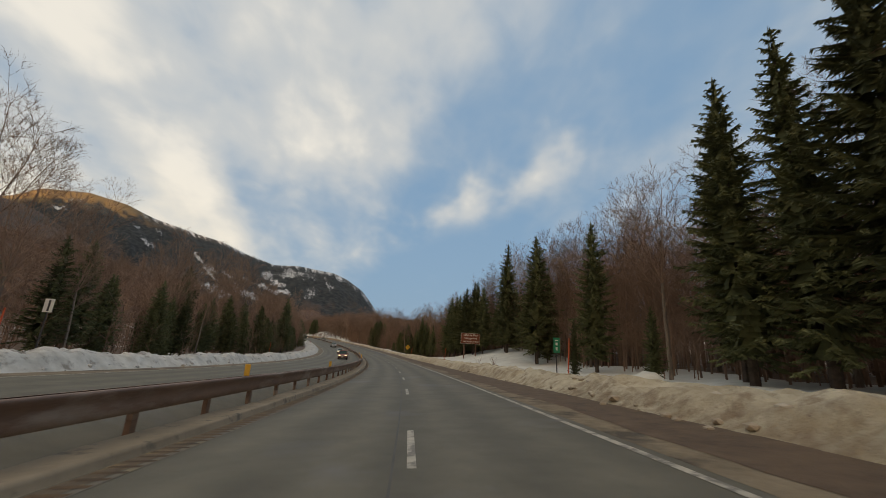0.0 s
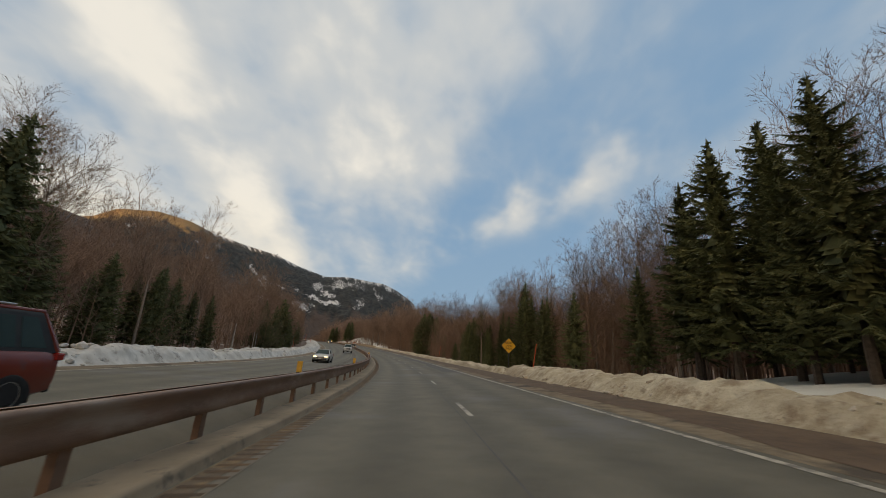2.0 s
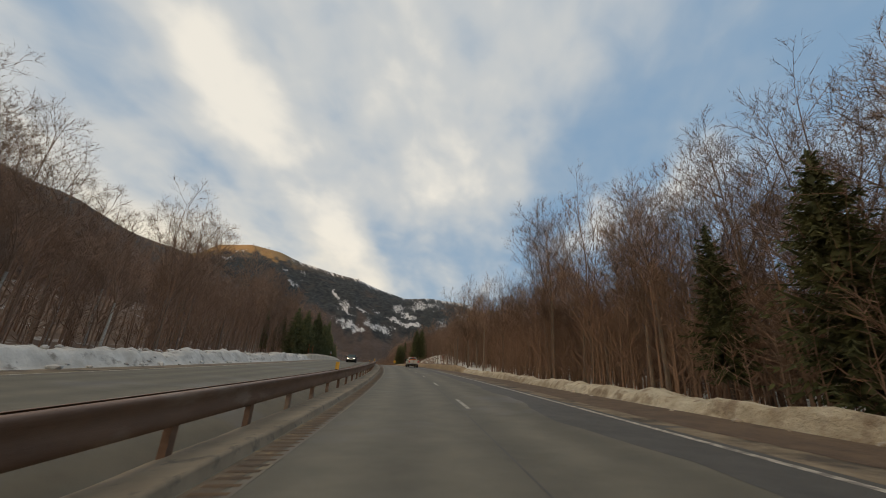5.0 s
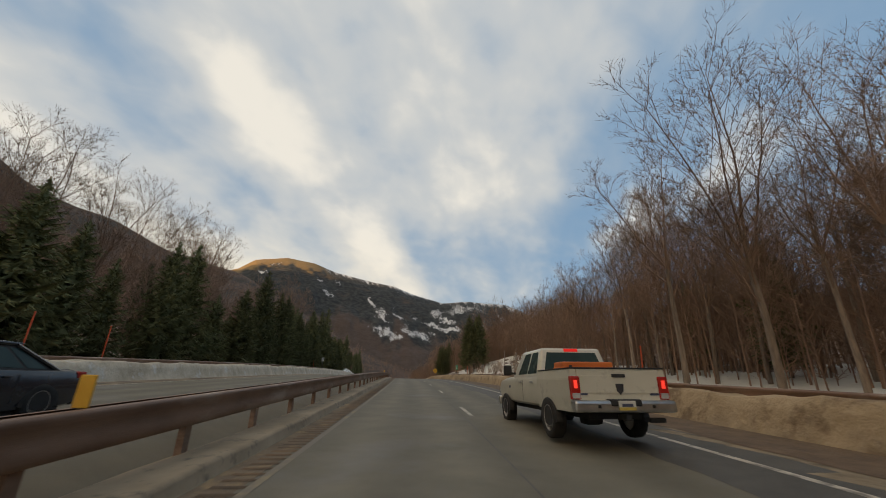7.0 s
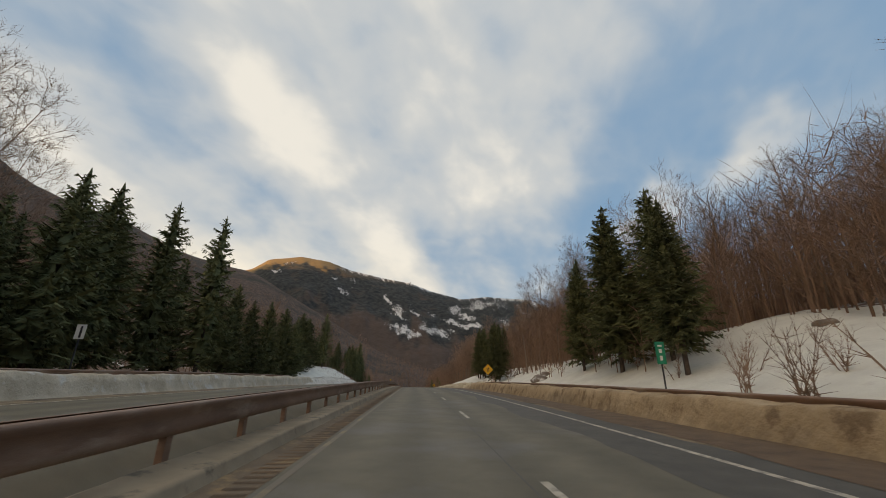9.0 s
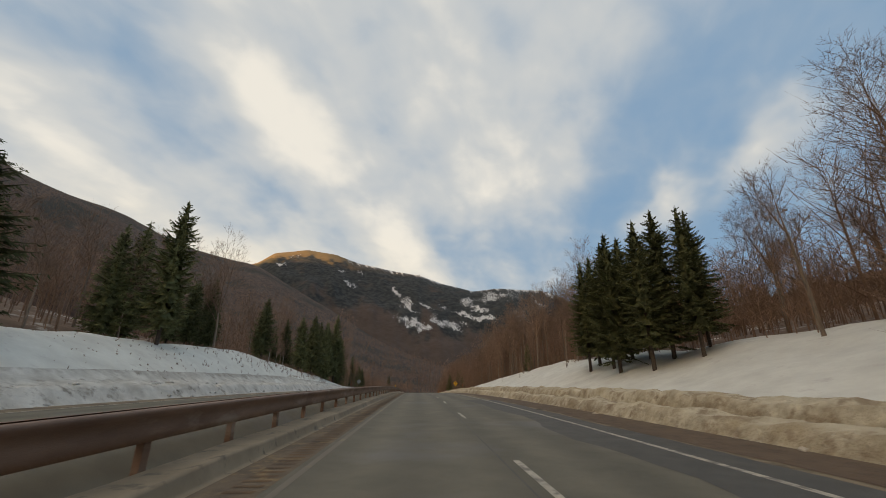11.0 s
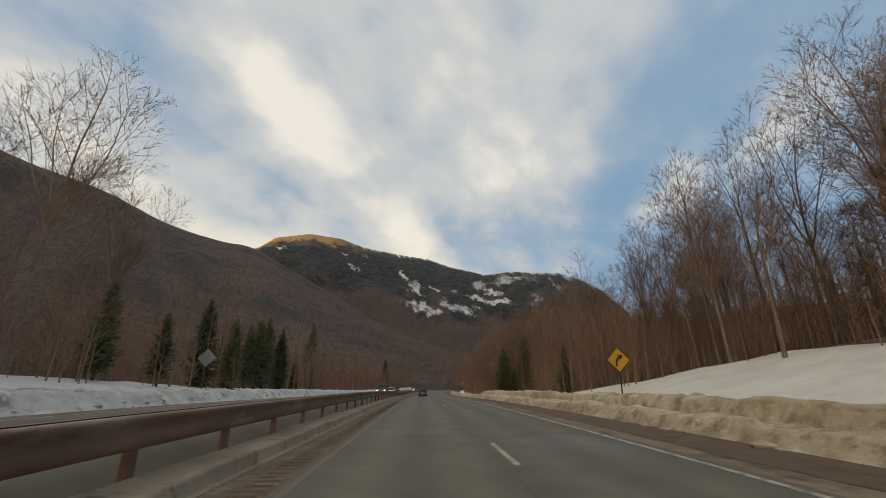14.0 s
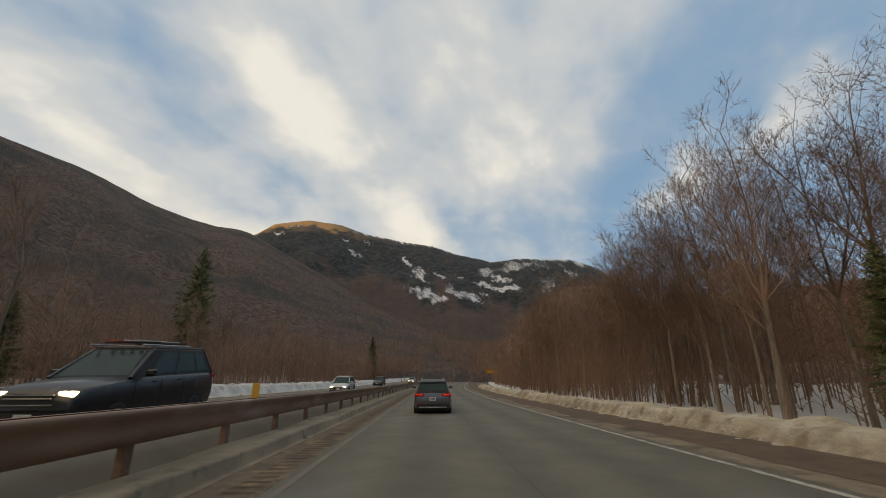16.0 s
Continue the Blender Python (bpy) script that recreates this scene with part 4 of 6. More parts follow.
LEFT_SPRUCES = ((27, -21, 8), (34, -22, 6.5), (38, -20.5, 6), (44, -21, 6.5), (51, -22, 6), (58, -21, 6), (72, -23, 5.5), (80, -21, 5.5), (85, -22, 6), (95, -21, 12.5), (99, -22.5, 8), (104, -21, 7), (110, -21, 7), (115, -22, 7), (78, -36, 14),
                (148, -22, 8), (152, -21, 8), (159, -21, 10), (162, -22, 8), (167, -20.5, 6), (191, -21, 7), (198, -22, 7),
                (275, -21, 10.5), (279, -21.5, 9.5), (283, -22, 8), (288, -21, 11), (292, -21.5, 12), (297, -21, 8), (304, -21, 10), (309, -21, 9), (315, -21.5, 9), (322, -21, 9), (330, -22, 9), (337, -21, 9),
                (343, -21, 13), (347, -22, 14), (352, -21, 15), (360, -21, 17), (366, -21, 11), (371, -21, 10), (377, -21, 11), (384, -21, 11), (391, -21, 10), (398, -22, 11), (405, -22.5, 10), (446, -23, 9), (421.5, -22.5, 13.5), (428.5, -26, 7), (430.5, -25, 7.5), (432.5, -26.5, 8), (434.5, -25.5, 7.5),
                (462, -22, 10), (469, -21.5, 12), (474, -22.5, 11), (481, -21.5, 13), (485, -22.5, 13), (490, -21, 17), (487, -22.5, 13), (491, -23, 12), (493.5, -20.5, 12.5), (531, -21, 8), (536, -21.5, 8), (538, -21, 9), (542, -21.5, 10), (545, -20.5, 9), (549, -22, 9), (505, -23, 8), (514, -22, 7), (519, -21, 6), (527, -22, 9), (533, -22, 8), (560, -23, 6), (575, -24, 6), (609, -35, 20), (680, -26, 14))
for s, u, h in SPRUCES + LEFT_SPRUCES:
    plant(THIN if h > 14 and u < 0 and not 455 < s < 489 else CLOSE if 410 < s < 430 and h > 8 else MID if 427 < s < 436 else FINE if s < (140 if u > 0 else 60) else FULL if 140 < s < 320 or (u < 0 and s < 420) else MID, s, u, h / 15, rnd)
for s, u, h in LEFT_SPRUCES:
    if s < 205 or 250 < s < 410 or 455 < s < 500:
        plant(MID, s + rnd.uniform(2, 4.5), u - rnd.uniform(3, 7), h / 15 * rnd.uniform(0.65, 0.95), rnd)
for s, u, k in ((421, -27, 0.7), (425, -28, 0.8), (437, -26.5, 0.6), (440, -28, 0.5), (455, -27, 0.6)):
    plant(MID, s, u, k, rnd)
for s in np.arange(44, 100, 3.6):
    plant(FULL[2:3] + THIN, s + rnd.uniform(-1, 1), 22 + rnd.uniform(-2, 3), rnd.uniform(0.5, 0.85), rnd)
for s in np.arange(30, 126, 4.2):
    plant(MID, s + rnd.uniform(-1.5, 1.5), -21.5 + rnd.uniform(-1.5, 1), rnd.uniform(0.38, 0.58), rnd)
for s in np.arange(310, 348, 3.8):
    plant(MID, s + rnd.uniform(-1.5, 1.5), -21.5 + rnd.uniform(-1.5, 1), rnd.uniform(0.65, 0.95), rnd)
for s, u, h in ((127, 17.5, 13), (129.5, 19.5, 12), (126, 21, 11), (133, 16, 7), (135, 18, 9), (137.5, 15.5, 6), (139, 18.5, 10), (141.5, 16.5, 7), (146, 18.5, 8), (150, 16, 5), (124, 15.5, 6), (122, 18.5, 10), (131, 22, 12),
                (182, 19, 7), (186.5, 17.5, 9), (205, 16, 10), (168, 20, 7), (172, 21, 8), (279, 25, 10), (290, 27, 9)):
    plant(FINE if s < 140 else MID, s, u, h / 15, rnd)
CROWDED = [s for s, u, h in SPRUCES if h > 8]

plant(BARE[:1], 271.3, 16.5, 1.1, rnd)
for s in np.arange(36, 112, 6.5):
    plant(BARE, s + rnd.uniform(-2, 2), 26 + rnd.uniform(-3, 3), rnd.uniform(0.95, 1.18), rnd)
for s, u, k in ((25, -22, 0.8), (33, -24, 0.8), (44, -23, 0.75), (62, -23.5, 0.85), (70, -25, 0.85), (84, -25, 0.8), (90, -23.5, 0.8), (98, -24, 0.85), (104, -26, 0.9), (110, -24, 0.85), (120, -23, 0.95), (173, -23, 0.78), (179, -24, 0.75), (510, -24, 1.3), (518, -25, 1.0), (300, 19, 0.8), (339.5, -24.5, 1.15), (343, -27.5, 1.05), (480, -31, 1.0), (486, -33, 1.05), (491, -30, 0.95), (474, -33, 0.9), (500, 27, 1.05), (505, 31, 1.1), (434, -24, 0.8), (138, 24, 0.95), (143, 23, 1.0), (147, 25, 1.1), (151, 24, 1.1), (154, 26.5, 1.1), (163, -26, 0.95), (169, -27, 1.0), (176, -27, 1.0), (258, -24, 0.85), (262, -27, 0.85), (281, -27, 0.95), (289, -28, 1.05), (297, -27, 1.0), (306, -28, 1.1)):
    plant(BARE, s, u, k, rnd)
for a, b in ((104, 140), (250, 300)):
    for s in np.arange(a, b, 4.0):
        plant(BARE, s + rnd.uniform(-1.5, 1.5), (31 if a < 200 else 25) + rnd.uniform(-4, 4), rnd.uniform(0.75, 0.98), rnd)
for s in np.arange(486, 548, 4.4):
    plant(BARE, s + rnd.uniform(-1.5, 1.5), 28 + rnd.uniform(-4, 5), rnd.uniform(0.95, 1.2), rnd)
plant(PALE, 463, 16, 0.24, rnd)
for s in np.arange(569, 650, 4.5):
    plant(BARE, s + rnd.uniform(-1.5, 1.5), 20 + rnd.uniform(-2, 4), rnd.uniform(0.85, 1.08), rnd)
for s, u, k in ((316, 18, 0.75), (319, 19.5, 0.85), (322, 18.5, 0.8), (326, 20, 0.85), (311, 20, 0.8), (307, 18.5, 0.7), (331, 19, 0.7), (211, 17, 0.95), (219, 16, 1.1), (226, 15.5, 1.15), (231, 17, 1.2), (237, 20, 1.1)):
    plant(PALE if s > 300 else BARE, s, u, k, rnd)
for s, u, k in ((446.5, -22, 0.36), (449, -21.8, 0.33), (451.5, -21.5, 0.35)):
    plant(PALE, s, u, k, rnd)
plant(SLIM, 453, 16.8, 0.26, rnd)
# tall hardwoods on the far side, over the foot of the ridge
for s in np.arange(110, 345, 8.0):
    plant(BARE, s + rnd.uniform(-2, 2), -29 + rnd.uniform(-3, 3), rnd.uniform(0.68, 0.88) if s < 200 else rnd.uniform(0.9, 1.1), rnd)
# front rows of the woods
for s in np.arange(-30, 640, 6.0):
    back = (7 if 395 < s < 535 else 0) + (9 if 322 < s < 348 else 0) + (6 if 40 < s < 80 else 0) + (4.5 if 150 < s < 205 else 0)
    low = 0.95 if 112 < s < 154 else 0.78 if 154 <= s < 182 else 0.78 if 286 < s < 350 else 1.0 if s > 562 else 0.95 if 350 <= s < 400 else 1.1 if 182 <= s <= 250 else 1.1 if 500 < s < 560 else 0.86 if 400 <= s < 490 else 1.0
    if min(abs(s - c) for c in CROWDED) > 4:
        plant(SLIM if 286 < s < 400 else rnd.choice((SLIM, SLIM, BARE)), s + rnd.uniform(-3, 3), 16 + back + rnd.uniform(-1.5, 3), rnd.uniform(0.75, 1.05) * low, rnd)
    plant(BARE, s + rnd.uniform(-3, 3), 23 + back + rnd.uniform(-3, 3), rnd.uniform(0.8, 1.1) * low, rnd)
    if rnd.random() < 0.6:
        plant(SLIM, s + rnd.uniform(-3, 3), 32 + back + rnd.uniform(-3, 3), rnd.uniform(1.0, 1.3) * low, rnd)
for s in np.concatenate([np.arange(324, 400, 5.5), np.arange(438, 484, 4.5), np.arange(548, 600, 6)]):
    plant(rnd.choice((SLIM, BARE, BARE)) if s > 430 else SLIM, s + rnd.uniform(-2, 2), (27 if s < 540 else 24) + rnd.uniform(-4, 4), rnd.uniform(0.9, 1.2) * (0.85 if s < 400 else 0.84 if s < 500 else 0.98 if s < 562 else 1.0), rnd)
for s in np.arange(-30, 620, 8.0):
    far = 6 if 395 < s < 500 else 0
    if not 250 < s < 400 and rnd.random() < 0.7:
        plant(rnd.choice((SLIM, PALE, SLIM)), s + rnd.uniform(-3, 3), -21 - far + rnd.uniform(-2, 1), rnd.uniform(0.6, 0.9), rnd)
    if 200 < s < 430:
        plant(SLIM, s + rnd.uniform(-3, 3), -68 + rnd.uniform(-8, 8), rnd.uniform(1.1, 1.4), rnd)
        plant(SLIM, s + rnd.uniform(-3, 3), -95 + rnd.uniform(-12, 12), rnd.uniform(1.1, 1.4), rnd)
    if s < 450:
        plant(rnd.choice((BARE, PALE)) if s < 260 else SLIM, s + rnd.uniform(-3, 3), -27 - far + rnd.uniform(-3, 3), rnd.uniform(0.8, 1.05), rnd)

# tall crowns over the front of the woods
tall = random.Random(77)
for s, u, k in ((184, 25, 1.05), (189, 24, 1.1), (194, 25, 1.12), (199, 23.5, 1.12), (203, 22, 1.15), (207, 20, 1.12), (212, 22, 1.15), (217, 20, 1.12), (222, 22, 1.15), (288, 23, 1.1), (293, 24.5, 1.1), (297, 26, 1.0), (107, 25, 1.0), (111, 23.5, 1.05), (115, 25, 1.1), (119, 23.5, 1.05), (124, 26, 1.05)):
    plant(BARE, s, u, k, tall)


# the depth of the woods: slim trees past counting
def thicket(name, places, label, mat, hmin, hmax, twigs=16, seed=3, fat=1.0):
    r = np.random.RandomState(seed)
    n, m = len(places), twigs
    P = np.asarray(places, float)
    h = r.uniform(hmin, hmax, n)
    lean = r.uniform(-0.05, 0.05, (n, 2))
    # trunks: thin three-sided spires
    a = r.uniform(0, 6.28, n)[:, None] + np.arange(3) * 2.094
    rad = (0.025 + h * 0.0045)[:, None] * fat ** 0.5
    foot = np.stack([P[:, :1] + rad * np.cos(a), P[:, 1:2] + rad * np.sin(a), np.repeat(P[:, 2:] - 0.5, 3, 1)], -1)
    tip = np.stack([P[:, 0] + lean[:, 0] * h, P[:, 1] + lean[:, 1] * h, P[:, 2] + h], -1)[:, None]
    v0 = np.concatenate([foot, tip], 1).reshape(-1, 3)
    i0 = np.arange(n)[:, None, None] * 4
    f0 = (i0 + np.array([(0, 1, 3), (1, 2, 3), (2, 0, 3)])).reshape(-1, 3)
    # branches: thin blades, three side shoots on each
    t = r.uniform(0.1, 0.97, (n, m))
    az = r.uniform(0, 6.28, (n, m))
    H = h[:, None]
    ln = H * (0.10 + 0.20 * (1 - t)) * r.uniform(0.6, 1.35, (n, m))
    rise = r.uniform(0.3, 1.5, (n, m))
    start = np.stack([P[:, :1] + lean[:, :1] * H * t, P[:, 1:2] + lean[:, 1:] * H * t, P[:, 2:] + H * t], -1)
    way = np.stack([np.cos(az), np.sin(az), rise], -1)
    end = start + way * ln[..., None]

    def blades(p, q, w):
        side = np.cross(q - p, r.normal(size=p.shape))
        side = side / (np.linalg.norm(side, axis=-1, keepdims=True) + 1e-9) * w
        return np.stack([p - side, p + side, q], -2).reshape(-1, 3)
    sets = [blades(start, end, 0.02 * fat)]
    for k in (0.35, 0.6, 0.85):
        p = start + (end - start) * k
        q = p + (way + r.normal(size=way.shape) * 0.8) * (ln * r.uniform(0.25, 0.55, (n, m)))[..., None]
        sets.append(blades(p, q, 0.012 * fat))
    v1 = np.concatenate(sets)
    f1 = np.arange(len(v1)).reshape(-1, 3) + len(v0)
    return tagged(mesh_object(name, np.concatenate([v0, v1]), np.concatenate([f0, f1]).tolist(), mat), label, "woods", kind="stuff")


def scatter(s0, s1, u0, u1, count, seed):
    r = np.random.RandomState(seed)
    s, u = r.uniform(s0, s1, count), r.uniform(u0, u1, count)
    return spot(s, u, land(s, u))


def band(name, pieces, label, hmin, hmax, twigs, seed, fat=1.0):
    thicket(name, np.concatenate([scatter(*p, seed + i) for i, p in enumerate(pieces)]), label, WOODS, hmin, hmax, twigs, seed, fat)


band("bare_woods", ((-30, 45, 20.5, 34, 280), (45, 112, 24, 36, 260), (112, 170, 19.5, 32, 250), (170, 250, 14, 34, 620), (250, 324, 20, 34, 300), (324, 345, 23, 38, 130), (345, 400, 17, 34, 260), (520, 548, 14, 34, 120), (548, 582, 19.5, 34, 130), (582, 760, 13.5, 34, 740)), "dense leafless reddish-brown woods", 5, 11.5, 27, 1, 1.15)
band("bare_woods", ((-30, 760, 33, 50, 1500), (-30, 760, 50, 75, 900)), "dense leafless reddish-brown woods", 8, 13.5, 18, 20, 1.7)
band("bare_woods", ((-10, 60, 21, 36, 360), (60, 130, 25, 42, 300), (262, 296, 22, 40, 190), (130, 180, 21, 40, 330), (180, 262, 18, 38, 430)), "tall close-set leafless brown woods", 9, 15, 30, 25, 1.25)
band("bare_woods", ((400, 520, 25, 44, 430),), "dense leafless reddish-brown woods", 4, 8.5, 22, 15, 1.0)
band("bare_woods", ((425, 570, 32, 58, 420), (100, 140, 24, 45, 160), (338, 410, 25, 52, 420)), "dense leafless reddish-brown woods", 9, 14.5, 20, 33, 1.6)
band("bare_woods", ((-30, 260, -38, -21, 900), (260, 400, -40, -24, 350), (400, 500, -44, -27, 350), (500, 760, -40, -20, 900)), "dense leafless reddish-brown woods beyond the opposite lanes", 5, 11, 20, 40)
band("bare_woods", ((-30, 700, -75, -38, 1500),), "dense leafless reddish-brown woods beyond the opposite lanes", 8, 13, 15, 60)


thicket("bare_woods", scatter(-30, 480, -160, -75, 1500, 90), "leafless woods high on the valley side", WOODS, 8, 13, 14, 91, 2.0)


band("underbrush", ((-30, 45, 20, 30, 200), (112, 170, 17.5, 28, 200), (170, 250, 13, 28, 330), (250, 324, 23, 32, 170), (345, 400, 15, 30, 200), (400, 535, 22, 36, 420), (535, 548, 14, 28, 50), (548, 582, 18.5, 28, 110), (582, 720, 13, 28, 530), (-30, 260, -34, -20, 700), (500, 700, -34, -20, 450)), "tangled leafless brown underbrush", 2, 5.5, 16, 140, 1.2)


band("slope_stubble", ((408, 474, -25, -18.5, 420),), "brown stubble and twigs sticking out of the snow slope", 0.25, 0.9, 10, 160, 0.9)


def canopy(name, us, ss, top, label, seed):
    """The far woods as one rough mass of crowns."""
    r = np.random.RandomState(seed)
    jag = r.uniform(-1, 1, (len(ss), len(us))) ** 3 * 2.6
    ob = sheet(name, ss, us, lambda s, u: land(s, u) + np.where(np.abs(u) <= np.abs(us).min() + 0.1, -0.5, top + jag + 1.5 * waves(s * 0.11, u * 0.13, seed)), FAR_WOODS, False)
    tagged(ob, label, "woods", kind="stuff")


canopy("far_woods", np.concatenate([[66, 67], np.arange(69, 150, 3.0)]), steps(-60, 800, 1.5), 3.5, "far leafless brown woods on rising land", 1)
canopy("far_woods", np.concatenate([np.arange(-168, -58, 3.0), [-57, -56]]), steps(-60, 640, 1.1), 3.5, "far leafless brown woods beyond the opposite lanes", 2)


def clothe(ob, cols, keep, count, seed, label, hmin, hmax, fat):
    """Woods that stand on a hillside's own surface."""
    co = np.array([v.co for v in ob.data.vertices])
    ids = np.where(keep(co))[0]
    r = np.random.RandomState(seed)
    i = np.minimum(ids[r.randint(0, len(ids), count)], len(co) - cols - 2)
    a, b = r.rand(count, 1), r.rand(count, 1)
    pick = (co[i] * (1 - a) + co[i + 1] * a) * (1 - b) + (co[i + cols] * (1 - a) + co[i + cols + 1] * a) * b - (0, 0, 0.6)
    thicket("hill_woods", pick, label, WOODS, hmin, hmax, 14, seed, fat)


def bearing(co, eye):
    return np.degrees(np.arctan2(co[:, 0] - eye[0], co[:, 1] - eye[1])), np.hypot(co[:, 0] - eye[0], co[:, 1] - eye[1])


def on_hill(co):
    a, d = bearing(co, (-197.7, 507.3))
    return (a > -24) & (a < 25) & (d > 130) & (d < 470)


def on_ridge(co):
    a, d = bearing(co, EYE)
    return (a > -85) & (a < -12) & (d < 900)


clothe(hill, 320, on_hill, 2000, 80, "leafless woods on the near hillside", 7, 12, 2.0)
clothe(ridge, 420, on_ridge, 3400, 81, "leafless woods at the foot of the ridge", 7, 12, 3.0)

for t in BARE + SLIM + PALE + FULL + MID + FINE + CLOSE + THIN:
    for c in list(t.children):
        bpy.data.objects.remove(c)
    bpy.data.objects.remove(t)


# ---- small builders ----
def part(name, bm, mat, parent, label="", smooth_shade=False):
    me = bpy.data.meshes.new(name)
    bmesh.ops.recalc_face_normals(bm, faces=bm.faces[:])
    bm.to_mesh(me)
    bm.free()
    me.materials.append(mat)
    if smooth_shade:
        me.polygons.foreach_set("use_smooth", [True] * len(me.polygons))
    ob = new(name, me)
    ob.parent = parent
    return tagged(ob, label)


def bm_box(sx, sy, sz, at=(0, 0, 0), bevel=0.0, turn=None, seg=2):
    bm = bmesh.new()
    m = Matrix.Translation(at) @ (turn or Matrix.Identity(4)) @ Matrix.Diagonal((sx, sy, sz, 1))
    bmesh.ops.create_cube(bm, size=1, matrix=m)
    if bevel:
        bmesh.ops.bevel(bm, geom=bm.edges[:], offset=bevel, segments=seg, affect="EDGES", profile=0.6)
    return bm


def bm_faces(verts, faces):
    bm = bmesh.new()
    vs = [bm.verts.new(v) for v in verts]
    for f in faces:
        bm.faces.new([vs[i] for i in f])
    return bm


def bm_prism(pts, y0, y1, bevel=0.0):
    """An outline in x, z pushed along y."""
    n = len(pts)
    bm = bm_faces([(x, y0, z) for x, z in pts] + [(x, y1, z) for x, z in pts],
                  [tuple(range(n)), tuple(range(2 * n - 1, n - 1, -1))] + [(i, i + n, (i + 1) % n + n, (i + 1) % n) for i in range(n)])
    if bevel:
        bmesh.ops.bevel(bm, geom=bm.edges[:], offset=bevel, segments=2, affect="EDGES")
    return bm


def bm_lathe(prof, n=24):
    """Turns (radius, along) round the x axis."""
    vv, ff, w = [], [], len(prof)
    for i in range(n):
        a = 2 * math.pi * i / n
        for r, x in prof:
            vv.append((x, r * math.cos(a), r * math.sin(a)))
    for i in range(n):
        for j in range(w - 1):
            ff.append((i * w + j, i * w + j + 1, ((i + 1) % n) * w + j + 1, ((i + 1) % n) * w + j))
    return bm_faces(vv, ff)


# ---- roadside signs and stakes ----
SIGN_BROWN = material("brown_sign_sheet", ((0.17, 0.052, 0.024), (0.2, 0.062, 0.03)), 0.8, 0.45)
SIGN_WHITE = material("white_sign_sheet", ((0.62, 0.6, 0.54), (0.74, 0.71, 0.65)), 2, 0.45)
SIGN_YELLOW = material("yellow_sign_sheet", ((0.66, 0.34, 0.012), (0.74, 0.4, 0.02)), 1.5, 0.4)
SIGN_BLACK = material("black_sign_ink", ((0.012, 0.011, 0.01), (0.025, 0.022, 0.02)), 3, 0.5)
SIGN_GREEN = material("green_sign_sheet", ((0.012, 0.2, 0.1), (0.02, 0.25, 0.13)), 2, 0.4)
ALUMINIUM = material("dull_aluminium", ((0.34, 0.34, 0.34), (0.46, 0.46, 0.45)), 4, 0.5, 0.7)
POST_WOOD = material("sign_post_wood", ((0.13, 0.065, 0.045), (0.21, 0.11, 0.075)), 6, 0.85, 0, 0.01, 30, stretch=(4, 4, 0.6))
POST_STEEL = material("sign_post_steel", ((0.05, 0.048, 0.05), (0.1, 0.095, 0.095)), 4, 0.6, 0.5)
STAKE_RED = material("orange_red_stake", ((0.5, 0.075, 0.025), (0.62, 0.11, 0.035)), 3, 0.6)
MARKER_YELLOW = material("yellow_reflector", ((0.6, 0.33, 0.03), (0.7, 0.4, 0.05)), 4, 0.45)


def place(root, s, u, dz=0.0, turn=0.0, lean=0.0):
    root.matrix_world = along(s, u, float(land(s, u)) + dz, turn) @ pose(0, 0, 0, 0, lean, 0)
    return root


def lettering(text, size, at, parent, mat):
    c = bpy.data.curves.new("lettering", "FONT")
    c.body, c.size, c.align_x, c.align_y, c.extrude, c.offset = text, size, "CENTER", "CENTER", 0.002, 0.012 * size
    c.materials.append(mat)
    ob = new("lettering", c)
    ob.parent, ob.matrix_basis = parent, pose(*at, 90, 0, 0)
    return ob


def board_sign(s, u):
    root = tagged(new("guide_sign"), "brown guide sign with white lettering on two wooden posts", "road sign")
    W, H, z = 3.75, 1.9, 3.95
    part("panel", bm_box(W, 0.05, H, (0, 0, z), 0.02), SIGN_WHITE, root, "white-bordered panel")
    face = part("face", bm_box(W - 0.1, 0.012, H - 0.1, (0, -0.028, z), 0.0), SIGN_BROWN, root, "brown sheet")
    lettering("Lafayette Place", 0.47, (0.05, -0.037, z + 0.62), face, SIGN_WHITE)
    lettering("Campground", 0.47, (0.05, -0.037, z + 0.05), face, SIGN_WHITE)
    lettering("USE TRAMWAY EXIT", 0.33, (0.1, -0.037, z - 0.58), face, SIGN_WHITE)
    for x in (-1.15, 1.1):
        part("post", bm_box(0.18, 0.18, z + 1.6, (x, 0.11, (z - 1.6) / 2 + 0.3), 0.012), POST_WOOD, root)
    place(root, s, u, -0.35, 4)
    return root


